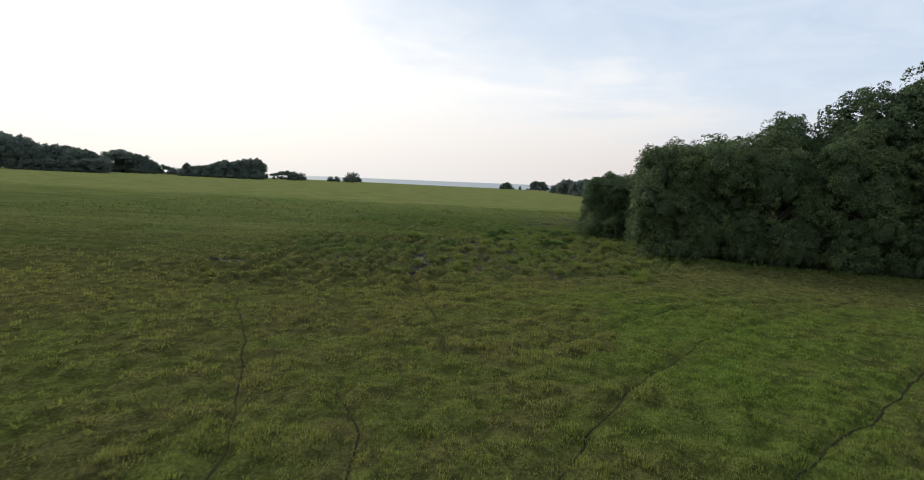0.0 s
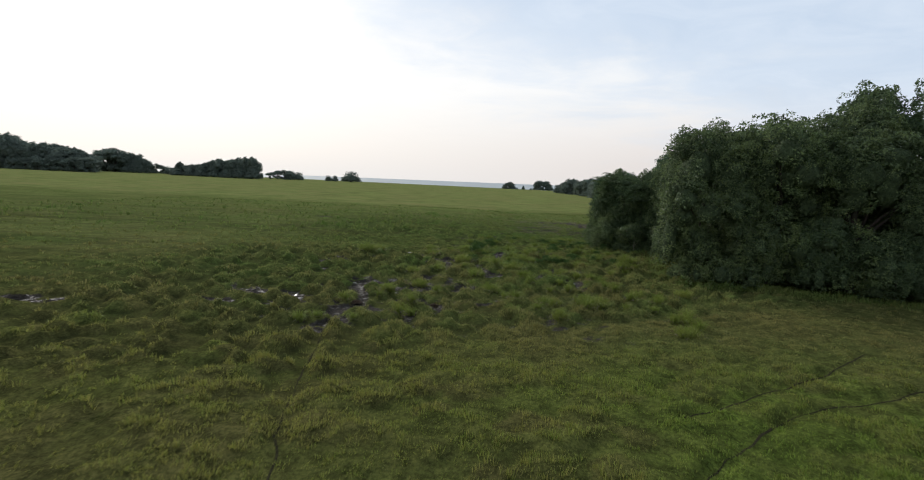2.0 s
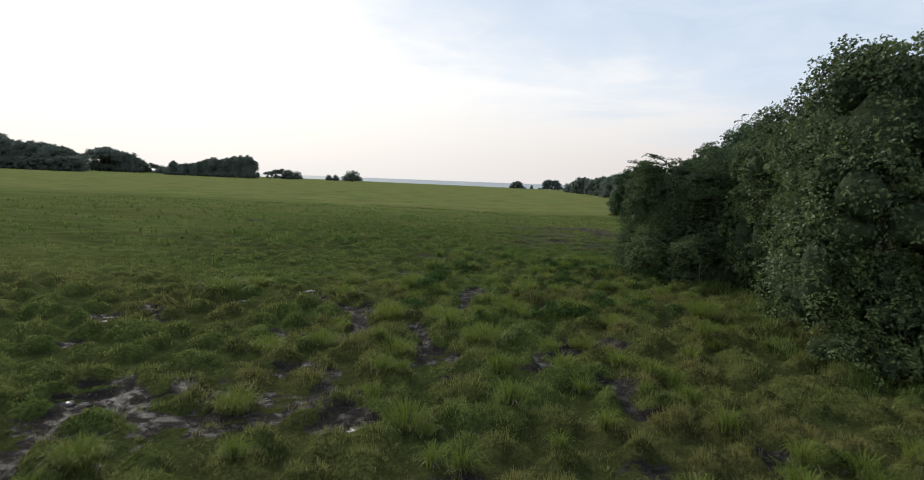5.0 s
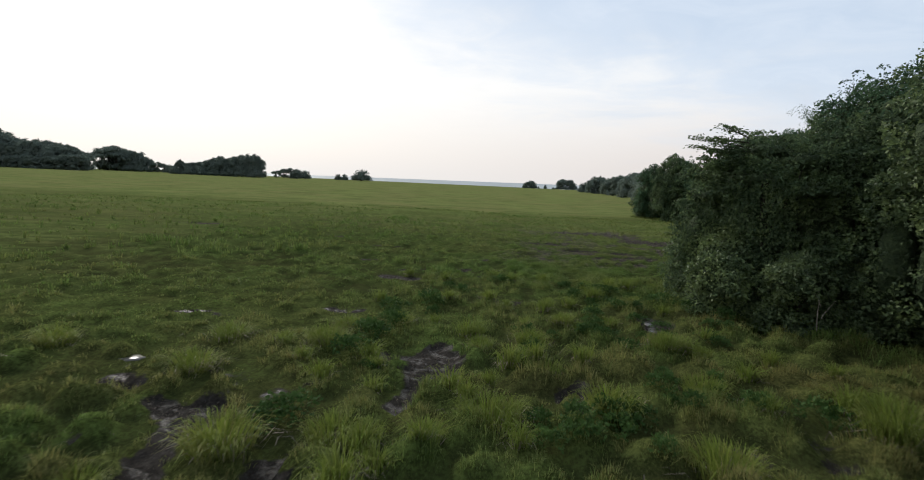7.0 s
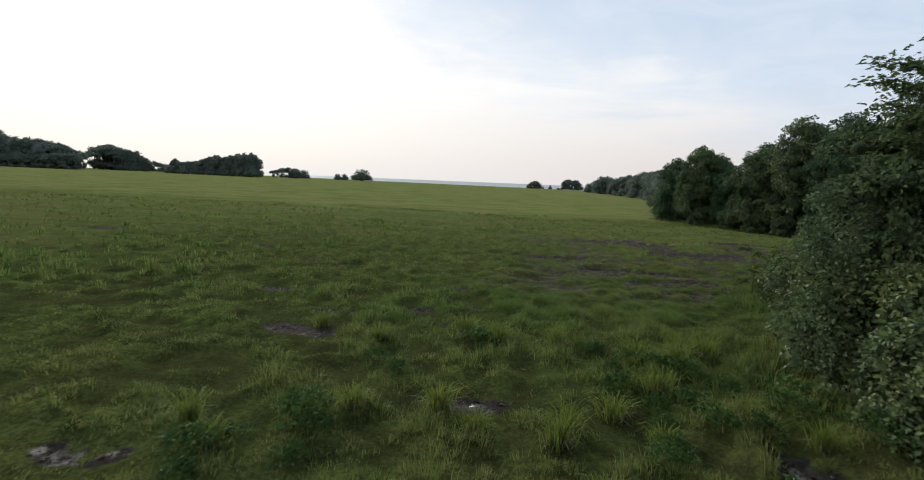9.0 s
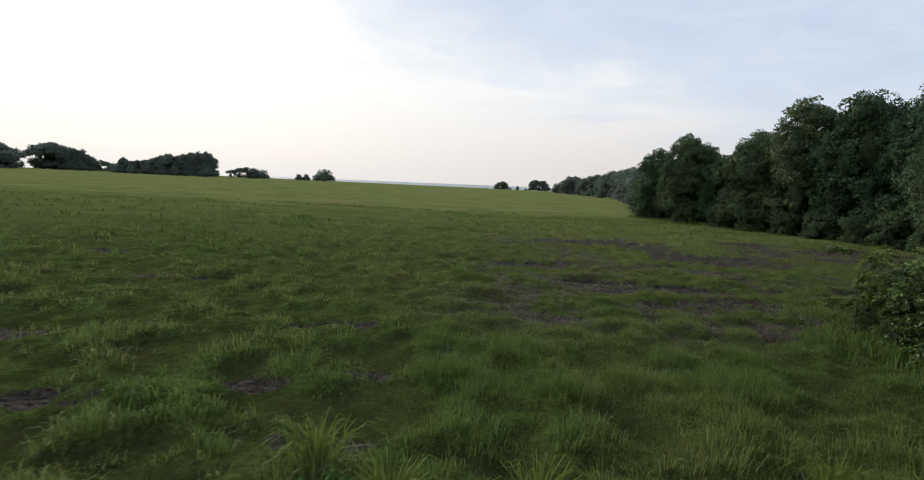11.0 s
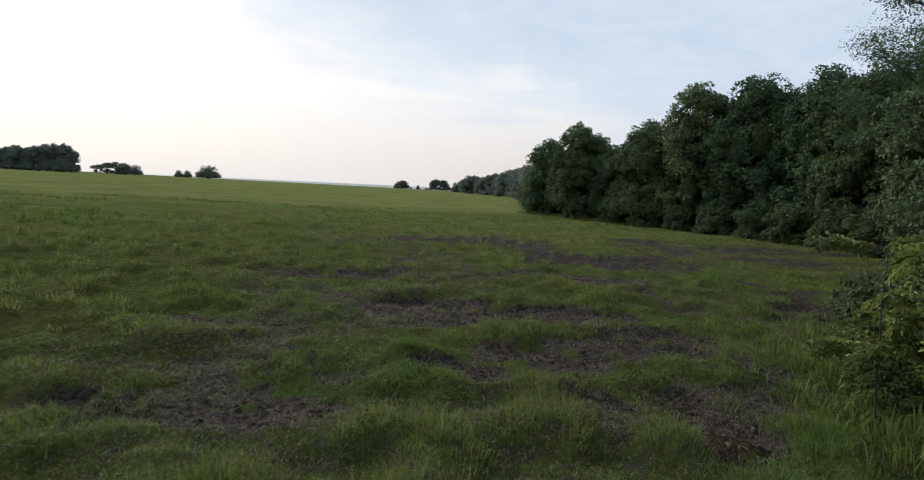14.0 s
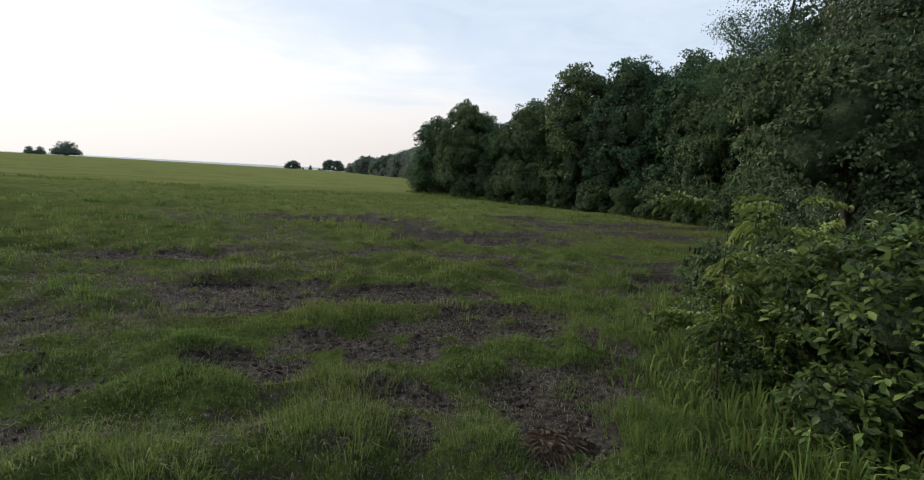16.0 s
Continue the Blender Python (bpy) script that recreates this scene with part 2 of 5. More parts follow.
def ground_material():
    s = Shade("meadow_ground")
    fine = s.noise(7.0, 8, 0.7)
    tuft = s.noise(1.35, 5, 0.62, (1, 0.8, 1))
    wide = s.noise(0.045, 4, 0.55)
    patch = s.noise(0.22, 4, 0.6)
    far = s.attr("far")
    green = s.mix(s.band(tuft, 0.36, 0.62), (0.034, 0.050, 0.014), (0.092, 0.136, 0.036))
    green = s.mix(s.band(patch, 0.45, 0.65), green, s.mix(tuft, (0.042, 0.060, 0.018), (0.112, 0.150, 0.042)))
    green = s.mix(s.attr("lush"), green, s.mix(s.band(tuft, 0.34, 0.64), (0.046, 0.066, 0.012), (0.120, 0.168, 0.030)))
    olive = s.mix(s.band(tuft, 0.34, 0.64), (0.039, 0.041, 0.014), (0.120, 0.115, 0.039))
    c = s.mix(s.attr("dry"), green, olive)
    plain = s.mix(s.band(tuft, 0.30, 0.70), (0.108, 0.132, 0.042), (0.164, 0.182, 0.066))
    plain = s.mix(s.band(wide, 0.40, 0.62), plain, (0.146, 0.146, 0.058))
    streak = s.noise(0.16, 6, 0.68, (0.45, 1, 1))
    plain = s.mix(s.math("MULTIPLY", s.band(streak, 0.44, 0.60), 0.75), plain, (0.078, 0.100, 0.031))
    plain = s.mix(s.math("MULTIPLY", s.band(patch, 0.52, 0.66), 0.5), plain, (0.150, 0.150, 0.056))
    c = s.mix(s.math("MULTIPLY", s.band(fine, 0.42, 0.58), 0.6), c, (0.014, 0.019, 0.006))
    speck = s.band(s.noise(15.0, 5, 0.75), 0.50, 0.62)
    c = s.mix(s.math("MULTIPLY", speck, 0.62), c, s.mix(s.attr("dry"), (0.090, 0.138, 0.032), (0.150, 0.140, 0.052)))
    c = s.mix(far, c, plain)
    # bare soil between mounds and tufts, darkened further with painted shade
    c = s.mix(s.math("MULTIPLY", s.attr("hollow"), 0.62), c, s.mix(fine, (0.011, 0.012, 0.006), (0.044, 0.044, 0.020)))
    mud_n = s.math("ADD", s.attr("mud"), s.math("MULTIPLY_ADD", s.noise(2.2, 6, 0.65), 1.1, -0.55))
    mud = s.band(mud_n, 0.38, 0.62)
    soil = s.mix(s.band(fine, 0.35, 0.65), (0.014, 0.012, 0.011), (0.074, 0.063, 0.054))
    soil = s.mix(s.band(s.noise(0.9, 3), 0.45, 0.65), soil, s.mix(s.band(fine, 0.35, 0.65), (0.018, 0.016, 0.014), (0.098, 0.083, 0.072)))
    soil = s.mix(s.math("MULTIPLY", s.attr("wet"), 0.8), soil, s.mix(fine, (0.010, 0.009, 0.008), (0.040, 0.035, 0.030)))
    c = s.mix(mud, c, soil)
    wet = s.math("MULTIPLY", s.attr("wet"), s.band(s.noise(1.9, 5, 0.6), 0.46, 0.60))
    rough = s.math("SUBTRACT", 0.95, s.math("MULTIPLY", s.math("MULTIPLY", mud, wet), 0.45), 0.0, True)
    h = s.math("ADD", s.math("MULTIPLY", tuft, 1.0), s.math("MULTIPLY", fine, 0.7))
    return s.done(c, rough, s.bump(h, 1.0, 0.26), spec=s.math("MULTIPLY", mud, s.math("MULTIPLY_ADD", wet, 0.09, 0.03)))


GROUND = ground_material()


def mud_material():
    s = Shade("wet_mud")
    n = s.noise(6.0, 8, 0.7)
    c = s.mix(s.band(n, 0.3, 0.7), (0.020, 0.016, 0.014), (0.105, 0.086, 0.072))
    return s.done(c, s.math("MULTIPLY_ADD", s.band(s.noise(1.1, 4), 0.4, 0.6), 0.25, 0.72), s.bump(n, 0.9, 0.06), spec=0.06)


MUD = mud_material()


def trail_material():
    s = Shade("trail_soil")
    n = s.noise(7.0, 7, 0.7)
    c = s.mix(s.band(n, 0.3, 0.75), (0.012, 0.012, 0.007), (0.046, 0.042, 0.024))
    return s.done(c, 1.0, s.bump(n, 0.9, 0.05), spec=0.0)


TRAIL = trail_material()


def water_material(name, color, scale, strength, dist, rough, spec=0.6):
    s = Shade(name)
    return s.done(color, rough, s.bump(s.noise(scale, 4), strength, dist), spec=spec)


PUDDLE = water_material("puddle_water", (0.030, 0.026, 0.020), 9.0, 0.5, 0.02, 0.28)
SEA = water_material("sea_water", (0.26, 0.29, 0.30), 0.05, 0.35, 0.6, 0.6, 0.12)

# ---------------------------------------------------------------- helpers


def mesh_of(name, co, tris, smooth=False, attrs=None):
    """A mesh from an (n, 3) array of places and an (m, 3) array of triangles."""
    me = bpy.data.meshes.new(name)
    co, tris = np.asarray(co, np.float32), np.asarray(tris, np.int32)
    me.vertices.add(len(co))
    me.vertices.foreach_set("co", co.ravel())
    me.loops.add(tris.size)
    me.loops.foreach_set("vertex_index", tris.ravel())
    me.polygons.add(len(tris))
    me.polygons.foreach_set("loop_start", np.arange(0, tris.size, 3, dtype=np.int32))
    me.update(calc_edges=True)
    for key, values in (attrs or {}).items():
        a = me.attributes.new(key, "FLOAT", "POINT")
        a.data.foreach_set("value", np.asarray(values, np.float32))
    if smooth:
        me.polygons.foreach_set("use_smooth", np.ones(len(tris), bool))
    return me


def part(name, data, material, parent, label=""):
    if isinstance(data, bmesh.types.BMesh):
        bm, data = data, bpy.data.meshes.new(name)
        bm.to_mesh(data)
        bm.free()
    if not data.materials:
        data.materials.append(material)
    ob = new(name, data)
    ob.parent = parent
    if label:
        tagged(ob, label)
    return ob


def thing(name, where, label, category, group="", kind=""):
    ob = new(name)
    ob.empty_display_size = 0.3
    ob.matrix_basis = where
    return tagged(ob, label, category, group, kind)


def lattice(ix, iy, seed):
    h = (ix.astype(np.int64) * 374761393 + iy.astype(np.int64) * 668265263 + seed * 974711) & 0x7FFFFFFF
    h = ((h ^ (h >> 13)) * 1274126177) & 0x7FFFFFFF
    return ((h ^ (h >> 16)) & 0xFFFF) / 65535.0


def noise2(x, y, scale, seed=0, octaves=3):
    """Smooth random heights, 0 to 1, over the plan; scale is the size of a lump in metres."""
    x, y = np.asarray(x, float), np.asarray(y, float)
    total, amp, norm = 0.0, 1.0, 0.0
    for k in range(octaves):
        u, v = x / scale * 2**k + 17.3 * k, y / scale * 2**k - 9.1 * k
        ix, iy = np.floor(u), np.floor(v)
        fx, fy = u - ix, v - iy
        fx, fy = fx * fx * (3 - 2 * fx), fy * fy * (3 - 2 * fy)
        a, b = lattice(ix, iy, seed + k), lattice(ix + 1, iy, seed + k)
        c, d = lattice(ix, iy + 1, seed + k), lattice(ix + 1, iy + 1, seed + k)
        total = total + amp * ((a * (1 - fx) + b * fx) * (1 - fy) + (c * (1 - fx) + d * fx) * fy)
        norm += amp
        amp *= 0.5
    return total / norm


def smooth01(v, lo, hi):
    s = np.clip((v - lo) / (hi - lo), 0, 1)
    return s * s * (3 - 2 * s)


# ---------------------------------------------------------------- the lie of the land
# mud patches: x, y, half-widths
MUD_WET = [(-4.4, 57.5, 1.5, 2.6), (-5.4, 67, 1.1, 3.0), (-8.6, 63, 1.0, 2.2), (-13.7, 60.5, 1.6, 0.8), (-24, 57, 3.4, 1.2), (-0.9, 64, 2.2, 1.2), (3.9, 70.5, 1.4, 0.9), (2.8, 64.5, 1.9, 1.4), (-5, 54.8, 1.2, 2.2), (-4.8, 61, 1.2, 2.4), (10.9, 77, 1.5, 0.9), (13.8, 75.3, 1.2, 1.2), (18, 70, 0.9, 0.6), (-9.3, 64.5, 0.7, 2), (-6.4, 70.4, 1.3, 0.9)]
MUD_MID = [(4.3, 82.0, 0.6, 1.0), (4.9, 80.3, 0.6, 1.0), (5.6, 78.3, 0.7, 1.2), (13.6, 80.7, 1.3, 0.6), (12.6, 79.8, 1.0, 0.6), (14.8, 81.2, 0.9, 0.5), (-1.2, 83.2, 0.8, 0.8), (-5.3, 95.7, 1.6, 0.8), (7.2, 90.5, 1.3, 1.9), (0.5, 85, 1.6, 1.2), (18, 99.4, 0.9, 1.8), (-2.9, 86.3, 1, 1), (1.5, 98, 1.4, 0.7), (10, 102.7, 1.1, 0.8), (2, 109, 1.9, 0.9), (-12, 80, 1.2, 0.8), (12.5, 88, 0.9, 1.2)]
MUD_DRY = [(21.5, 152.3, 7.5, 3.0), (29, 143, 5.5, 4.0), (13.2, 135.8, 3.4, 1.2), (21.7, 128.8, 3.2, 1.5), (23.6, 125.8, 2, 1.7), (11.5, 127.6, 1.7, 0.8), (22.4, 121.3, 0.8, 2.0), (18.4, 130.4, 2.2, 0.7), (20.7, 125, 2.0, 1.6), (18.1, 123.8, 1.7, 0.9), (14.3, 124.5, 1.2, 0.6), (14.8, 121.8, 1.2, 0.6), (20.3, 121.8, 1.0, 1.1)]
MUD_LEFT = [(2.9, 112.1, 1.7, 0.6), (6.4, 113.6, 0.9, 0.4), (8.8, 114.6, 0.7, 0.3), (-1.7, 116.4, 1.2, 0.6), (-2.4, 126, 2, 0.6), (8.9, 110.9, 1.2, 0.4), (11.8, 122, 1.3, 0.6), (7.5, 119, 1, 0.6), (-30, 139, 4, 1.2), (-10, 133, 2, 0.7), (38, 158, 4, 2)]
# wet channels that wind between the mounds: half-width, then a line of x, y
CHANNELS = [
    (0.30, [(-9.7, 64.9), (-8.8, 63.1), (-8.2, 61.6), (-7.0, 59.9)]),
    (0.55, [(-5.3, 71.3), (-5.8, 69.7), (-4.3, 65.0), (-3.7, 62.5), (-4.7, 60.6), (-5.0, 59.1), (-4.9, 57.9)]),
    (0.50, [(-0.9, 63.1), (0.0, 64.4), (2.4, 61.3), (3.2, 61.2)]),
    (0.45, [(2.6, 63.6), (3.3, 64.9), (4.9, 64.0), (5.6, 64.1)]),
    (0.50, [(3.4, 71.9), (4.3, 70.5)]),
    (0.45, [(10.7, 78.3), (10.9, 76.3)]),
    (0.40, [(13.6, 75.5), (14.1, 72.2), (15.4, 72.5)]),
    (0.50, [(17.4, 70.0), (17.6, 68.9)]),
    (0.35, [(-1.2, 60.2), (-0.3, 59.6), (0.3, 58.6)]),
    (0.55, [(-3.2, 87.3), (-3.1, 85.7)]),
    (0.60, [(-0.9, 85.4), (0.4, 84.6), (1.5, 81.4), (1.9, 79.4)]),
    (0.50, [(4.7, 81.5), (5.0, 79.9), (5.5, 78.0)]),
    (0.50, [(-2.4, 79.7), (-1.4, 79.3)]),
    (0.60, [(14.6, 81.1), (15.4, 80.8), (14.3, 79.6), (11.7, 78.6)]),
    (0.60, [(17.4, 99.7), (17.5, 98.3), (17.1, 96.7)]),
    (0.60, [(4.9, 91.2), (6.6, 91.0), (7.3, 92.9)]),
    (0.50, [(7.1, 91.3), (8.1, 92.1)]),
    (0.65, [(6.5, 86.2), (7.0, 88.2), (7.4, 91.0)]),
    (0.40, [(5.7, 118.4), (6.8, 118.6), (7.6, 118.9)]),
    (0.30, [(11.1, 118.3), (11.6, 118.6)]),
    (0.35, [(10.4, 115.8), (10.7, 116.5)]),
]
# trodden trails: lines of x, y
TRAILS = [
    [(-22, 52), (-19.2, 45.6), (-16.2, 41.5), (-14, 36.8), (-11.8, 32.8), (-10, 28.8), (-8, 23.8), (-6.2, 18.8), (-5.4, 12)],
    [(3.8, 16.5), (6.1, 21), (7.4, 23.6), (10.3, 28), (13.6, 32.2), (15.6, 35), (19, 38.2), (23.5, 42), (31.1, 48.3), (38, 54)],
    [(5.2, 31.5), (8.7, 34.6), (10.6, 37), (13.7, 40.8), (18, 44.9), (24.2, 47.8), (31, 51.5)],
    [(13, 43.6), (16.6, 46.4), (21.8, 50), (28, 55.5)],
    [(12, 18.5), (14.6, 21.3), (18.7, 24.4), (25.6, 30.8), (33, 38)],
    [(-4.5, 55), (-3.8, 51.5), (-3, 46.5), (-2.3, 42.5), (-1.2, 38.5), (-0.4, 34.5), (0.4, 29)],
    [(-3.9, 24), (-2.4, 20.8), (-1.9, 16)],
]
# the forest's edge, as a line of x, y, closed far to the right
EDGE = [(400, 20), (54, 66), (41, 72), (32, 74.5), (25.5, 76), (24, 81), (25.5, 88), (28, 94), (26, 99), (21.5, 101), (20.5, 107), (23.5, 112), (25.5, 116), (25, 121), (29, 126), (42, 131), (57, 146), (58, 158), (56, 171), (51, 182), (47, 190), (42, 203), (41, 208), (60, 230), (85, 300), (104, 400), (108, 460), (100, 480), (400, 520)]


def in_forest(x, y, grow=0.0):
    """Whether places lie past the forest's edge."""
    x, y = np.asarray(x, float), np.asarray(y, float)
    inside = np.zeros(x.shape, bool)
    for (ax, ay), (bx, by) in zip(EDGE, EDGE[1:] + EDGE[:1]):
        inside ^= ((ay > y) != (by > y)) & (x + grow < (bx - ax) * (y - ay) / ((by - ay) or 1e-9) + ax)
    return inside


def gap_to(x, y, line):
    """Metres to a line on the plan."""
    best = np.full(np.shape(x), 99.0)
    for (ax, ay), (bx, by) in zip(line, line[1:]):
        k = np.clip(((x - ax) * (bx - ax) + (y - ay) * (by - ay)) / ((bx - ax) ** 2 + (by - ay) ** 2), 0, 1)
        best = np.minimum(best, np.hypot(x - ax - k * (bx - ax), y - ay - k * (by - ay)))
    return best


def channel_at(x, y):
    x, y = np.asarray(x, float), np.asarray(y, float)
    x, y = x + 0.5 * (noise2(x, y, 1.3, 61, 2) - 0.5), y + 0.5 * (noise2(x, y, 1.3, 62, 2) - 0.5)
    best = np.zeros(x.shape)
    for half, line in CHANNELS:
        best = np.maximum(best, 1 - smooth01(gap_to(x, y, line) / half, 0.45, 1.05))
    return best


def mud_at(x, y):
    x, y = np.asarray(x, float), np.asarray(y, float)
    wob = (noise2(x, y, 1.6, 5) - 0.5) * 0.9
    best = np.zeros(x.shape)
    for some in (MUD_WET, MUD_MID, MUD_DRY, MUD_LEFT):
        for cx, cy, rx, ry in some:
            d = np.sqrt(((x - cx) / rx) ** 2 + ((y - cy) / ry) ** 2) / (0.8 if some is MUD_WET else 1.0) + wob
            best = np.maximum(best, 1 - smooth01(d, 0.55, 1.35))
    bare = smooth01(y, 112, 122) * (1 - smooth01(y, 152, 168)) * smooth01(x + 0.3 * (130 - y), 6, 18) * smooth01(noise2(x, y, 3.4, 77, 3), 0.46, 0.62)
    swamp = smooth01(y, 53, 59) * (1 - smooth01(y, 84, 94)) * (1 - smooth01(np.abs(x - 2), 14, 24)) * smooth01(noise2(x, y, 3.4, 78, 3), 0.58, 0.70)
    # wet channels wind between the mounds
    zone = smooth01(y, 51, 57) * (1 - smooth01(y, 70, 80)) * (1 - smooth01(np.abs(x + 0.3 * (y - 62)), 9, 19)) * smooth01(noise2(x, y, 6.0, 80, 2), 0.36, 0.52)
    channel = zone * smooth01(-mound(x, y)[0], -0.22, -0.02)
    best = np.maximum(np.maximum(best, 0.55 * channel), np.maximum(0.80 * bare, 0.7 * swamp))
    dry_side = smooth01(y, 106, 114)
    return np.maximum(0.95 * channel_at(x, y), best * smooth01(noise2(x, y, 0.8, 6, 3) * (1 - dry_side) + noise2(x, y, 0.7, 9, 3) * dry_side + (0.16 + 0.05 * dry_side) * best, 0.45, 0.60))


def litter_at(x, y):
    """How far the turf is trampled to litter, past the wet hollow."""
    x, y = np.asarray(x, float), np.asarray(y, float)
    return smooth01(y, 113, 122) * (1 - smooth01(y, 150, 172)) * smooth01(x, 3, 14) * (0.45 + 0.55 * smooth01(noise2(x, y, 5.0, 79, 3), 0.38, 0.58))


def trail_gap(x, y):
    """Metres to the nearest trail."""
    x, y = np.asarray(x, float), np.asarray(y, float)
    best = np.full(x.shape, 99.0)
    for line in TRAILS:
        best = np.minimum(best, gap_to(x, y, line))
    return best


def lie(x, y):
    """The broad shape of the ground."""
    x, y = np.asarray(x, float), np.asarray(y, float)
    z = -0.0065 * (np.clip(x, -500, 150) - 20) - 0.7 * smooth01(y, 300, 700)
    z = z + 0.3 * smooth01(-y, -55, -35) - 0.55 * np.exp(-(((y - 69) / 13) ** 2)) * np.exp(-(((x - 3) / 24) ** 2))
    return z


def mound(x, y):
    """Rounded grass mounds on a jittered lattice: height 0 to 1, the way outwards from the mound's middle, and its own random number."""
    x, y = np.asarray(x, float), np.asarray(y, float)
    cell, best = 2.0, np.zeros(np.shape(x))
    x, y = x + 1.1 * (noise2(x, y, 1.9, 111, 2) - 0.5), y + 1.1 * (noise2(x, y, 1.9, 115, 2) - 0.5)
    ox, oy, own = np.zeros(np.shape(x)), np.zeros(np.shape(x)), np.zeros(np.shape(x))
    ix, iy = np.floor(x / cell), np.floor(y / cell)
    loose = 1.30 - 0.33 * np.clip(wetland(y, x) * 1.4, 0, 1)
    for a in (-1, 0, 1):
        for b in (-1, 0, 1):
            cx = (ix + a + 0.5 + 0.75 * (lattice(ix + a, iy + b, 101) - 0.5)) * cell
            cy = (iy + b + 0.5 + 0.75 * (lattice(ix + a, iy + b, 102) - 0.5)) * cell
            r = cell * (0.32 + 0.32 * lattice(ix + a, iy + b, 103)) * loose
            d = np.hypot(x - cx, y - cy) / r
            h = (0.5 + 0.5 * lattice(ix + a, iy + b, 104)) * np.clip(1 - d**2.4, 0, 1)
            win = h > best
            best = np.where(win, h, best)
            ox, oy = np.where(win, (x - cx) / r, ox), np.where(win, (y - cy) / r, oy)
            own = np.where(win, lattice(ix + a, iy + b, 105), own)
    return best, ox, oy, own


def hummock(x, y):
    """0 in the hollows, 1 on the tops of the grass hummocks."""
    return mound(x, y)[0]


def clump(x, y):
    """0 in the thin places of the turf, 1 in its thick tufts."""
    return smooth01(noise2(x, y, 1.15, 121, 2), 0.36, 0.62)


def tufty(y):
    """How far the turf stands in separate tufts."""
    return 0.55 * (1 - smooth01(y, 48, 58)) + smooth01(y, 92, 104) * (1 - 0.5 * smooth01(y, 140, 190))


def wetland(y, x=9.0):
    """1 in the wet hollow, which reaches nearer to the start away from the forest."""
    return smooth01(y + 10 * (1 - smooth01(x, -5, 6)), 50, 60) * (1 - smooth01(y, 104, 122)) + 0.5 * smooth01(y, 100, 120) * (1 - smooth01(y, 150, 190))


def firm(x, y):
    """1 on the firm turf on the forest's side of the hollow, 0 in the hollow."""
    return smooth01(x, 4, 9) * (1 - smooth01(y - 0.5 * (x - 10.5), 56.5, 61.5))


def level(x, y):
    """1 where the mounds give way to level meadow past the hollow."""
    return smooth01(y - 0.9 * np.clip(x - 3, 0, 13), 85, 95)


def wet_at(x, y):
    return wetland(y, x) * (1 - firm(x, y)) * (1 - 0.8 * level(x, y) * (1 - smooth01(y, 112, 120)))


def dryness(x, y):
    d = 0.25 + 0.27 * (1 - smooth01(y, 90, 112)) + 0.10 * (1 - smooth01(y, 52, 66)) * (1 - smooth01(x, 2, 12)) + 0.30 * (1 - smooth01(x + 0.25 * y, 8, 26)) * (1 - smooth01(y, 48, 75))
    d = d + 0.42 * (noise2(x, y, 9.0, 21) - 0.5) * 2 + 0.30 * firm(x, y) * smooth01(y, 44, 53) + (0.22 + 0.22 * wet_at(x, y) + 0.3 * (1 - smooth01(y, 45, 55))) * (mound(x, y)[3] - 0.5)
    d = d + 0.5 * np.exp(-(((x + 14.4) / 2.6) ** 2 + ((y - 27.8) / 1.8) ** 2)) + 0.35 * np.exp(-(((x + 21) / 4) ** 2 + ((y - 34) / 2.4) ** 2))
    d = d + 0.75 * wet_at(x, y) * (noise2(x, y, 2.6, 23, 2) - 0.5) * (1 - smooth01(y, 96, 112))
    d = d - 0.15 * smooth01(y, 100, 120) - 0.16 * smooth01(x, 6, 14) * (1 - smooth01(y, 45, 60))
    return np.clip(d, 0, 1)


def shape_ground(x, y):
    x, y = np.asarray(x, float), np.asarray(y, float)
    near = (1 - smooth01(y, 150, 240)) * (1 - 0.7 * smooth01(np.abs(x - 3.5), 24, 38))
    mud, path, soft = mud_at(x, y), smooth01(trail_gap(x, y), 0.15, 0.6), 1 - firm(x, y)
    grown = near * (1 - mud) * path
    bumps = (0.20 + 0.05 * smooth01(y, 35, 50) + 0.02 * smooth01(y, 108, 120) + 0.46 * soft * smooth01(y + 10 * (1 - smooth01(x, -5, 6)), 50, 60) * (1 - smooth01(y, 98, 116)) * (1 - 0.8 * level(x, y)) - 0.10 * level(x, y)) * hummock(x, y) * grown
    bumps = bumps + tufty(y) * near * (0.20 * clump(x, y) * (1 - mud) * path - 0.09)
    z = lie(x, y) + bumps + 0.22 * (noise2(x, y, 7.0, 3) - 0.5) - 0.06 * mud
    z = z + 0.09 * mud * (noise2(x, y, 0.75, 31) - 0.5) * 2
    return z - 9.0 * smooth01(y, 872, 960)


def strides(lo, hi, step, out_lo, out_hi, grow):
    mid = list(np.arange(lo, hi + step / 2, step))
    s, v, left = step, lo, []
    while v > out_lo:
        s *= grow
        v -= s
        left.append(v)
    s, v, right = step, hi, []
    while v < out_hi:
        s *= grow
        v += s
        right.append(v)
    return np.array(left[::-1] + mid + right)


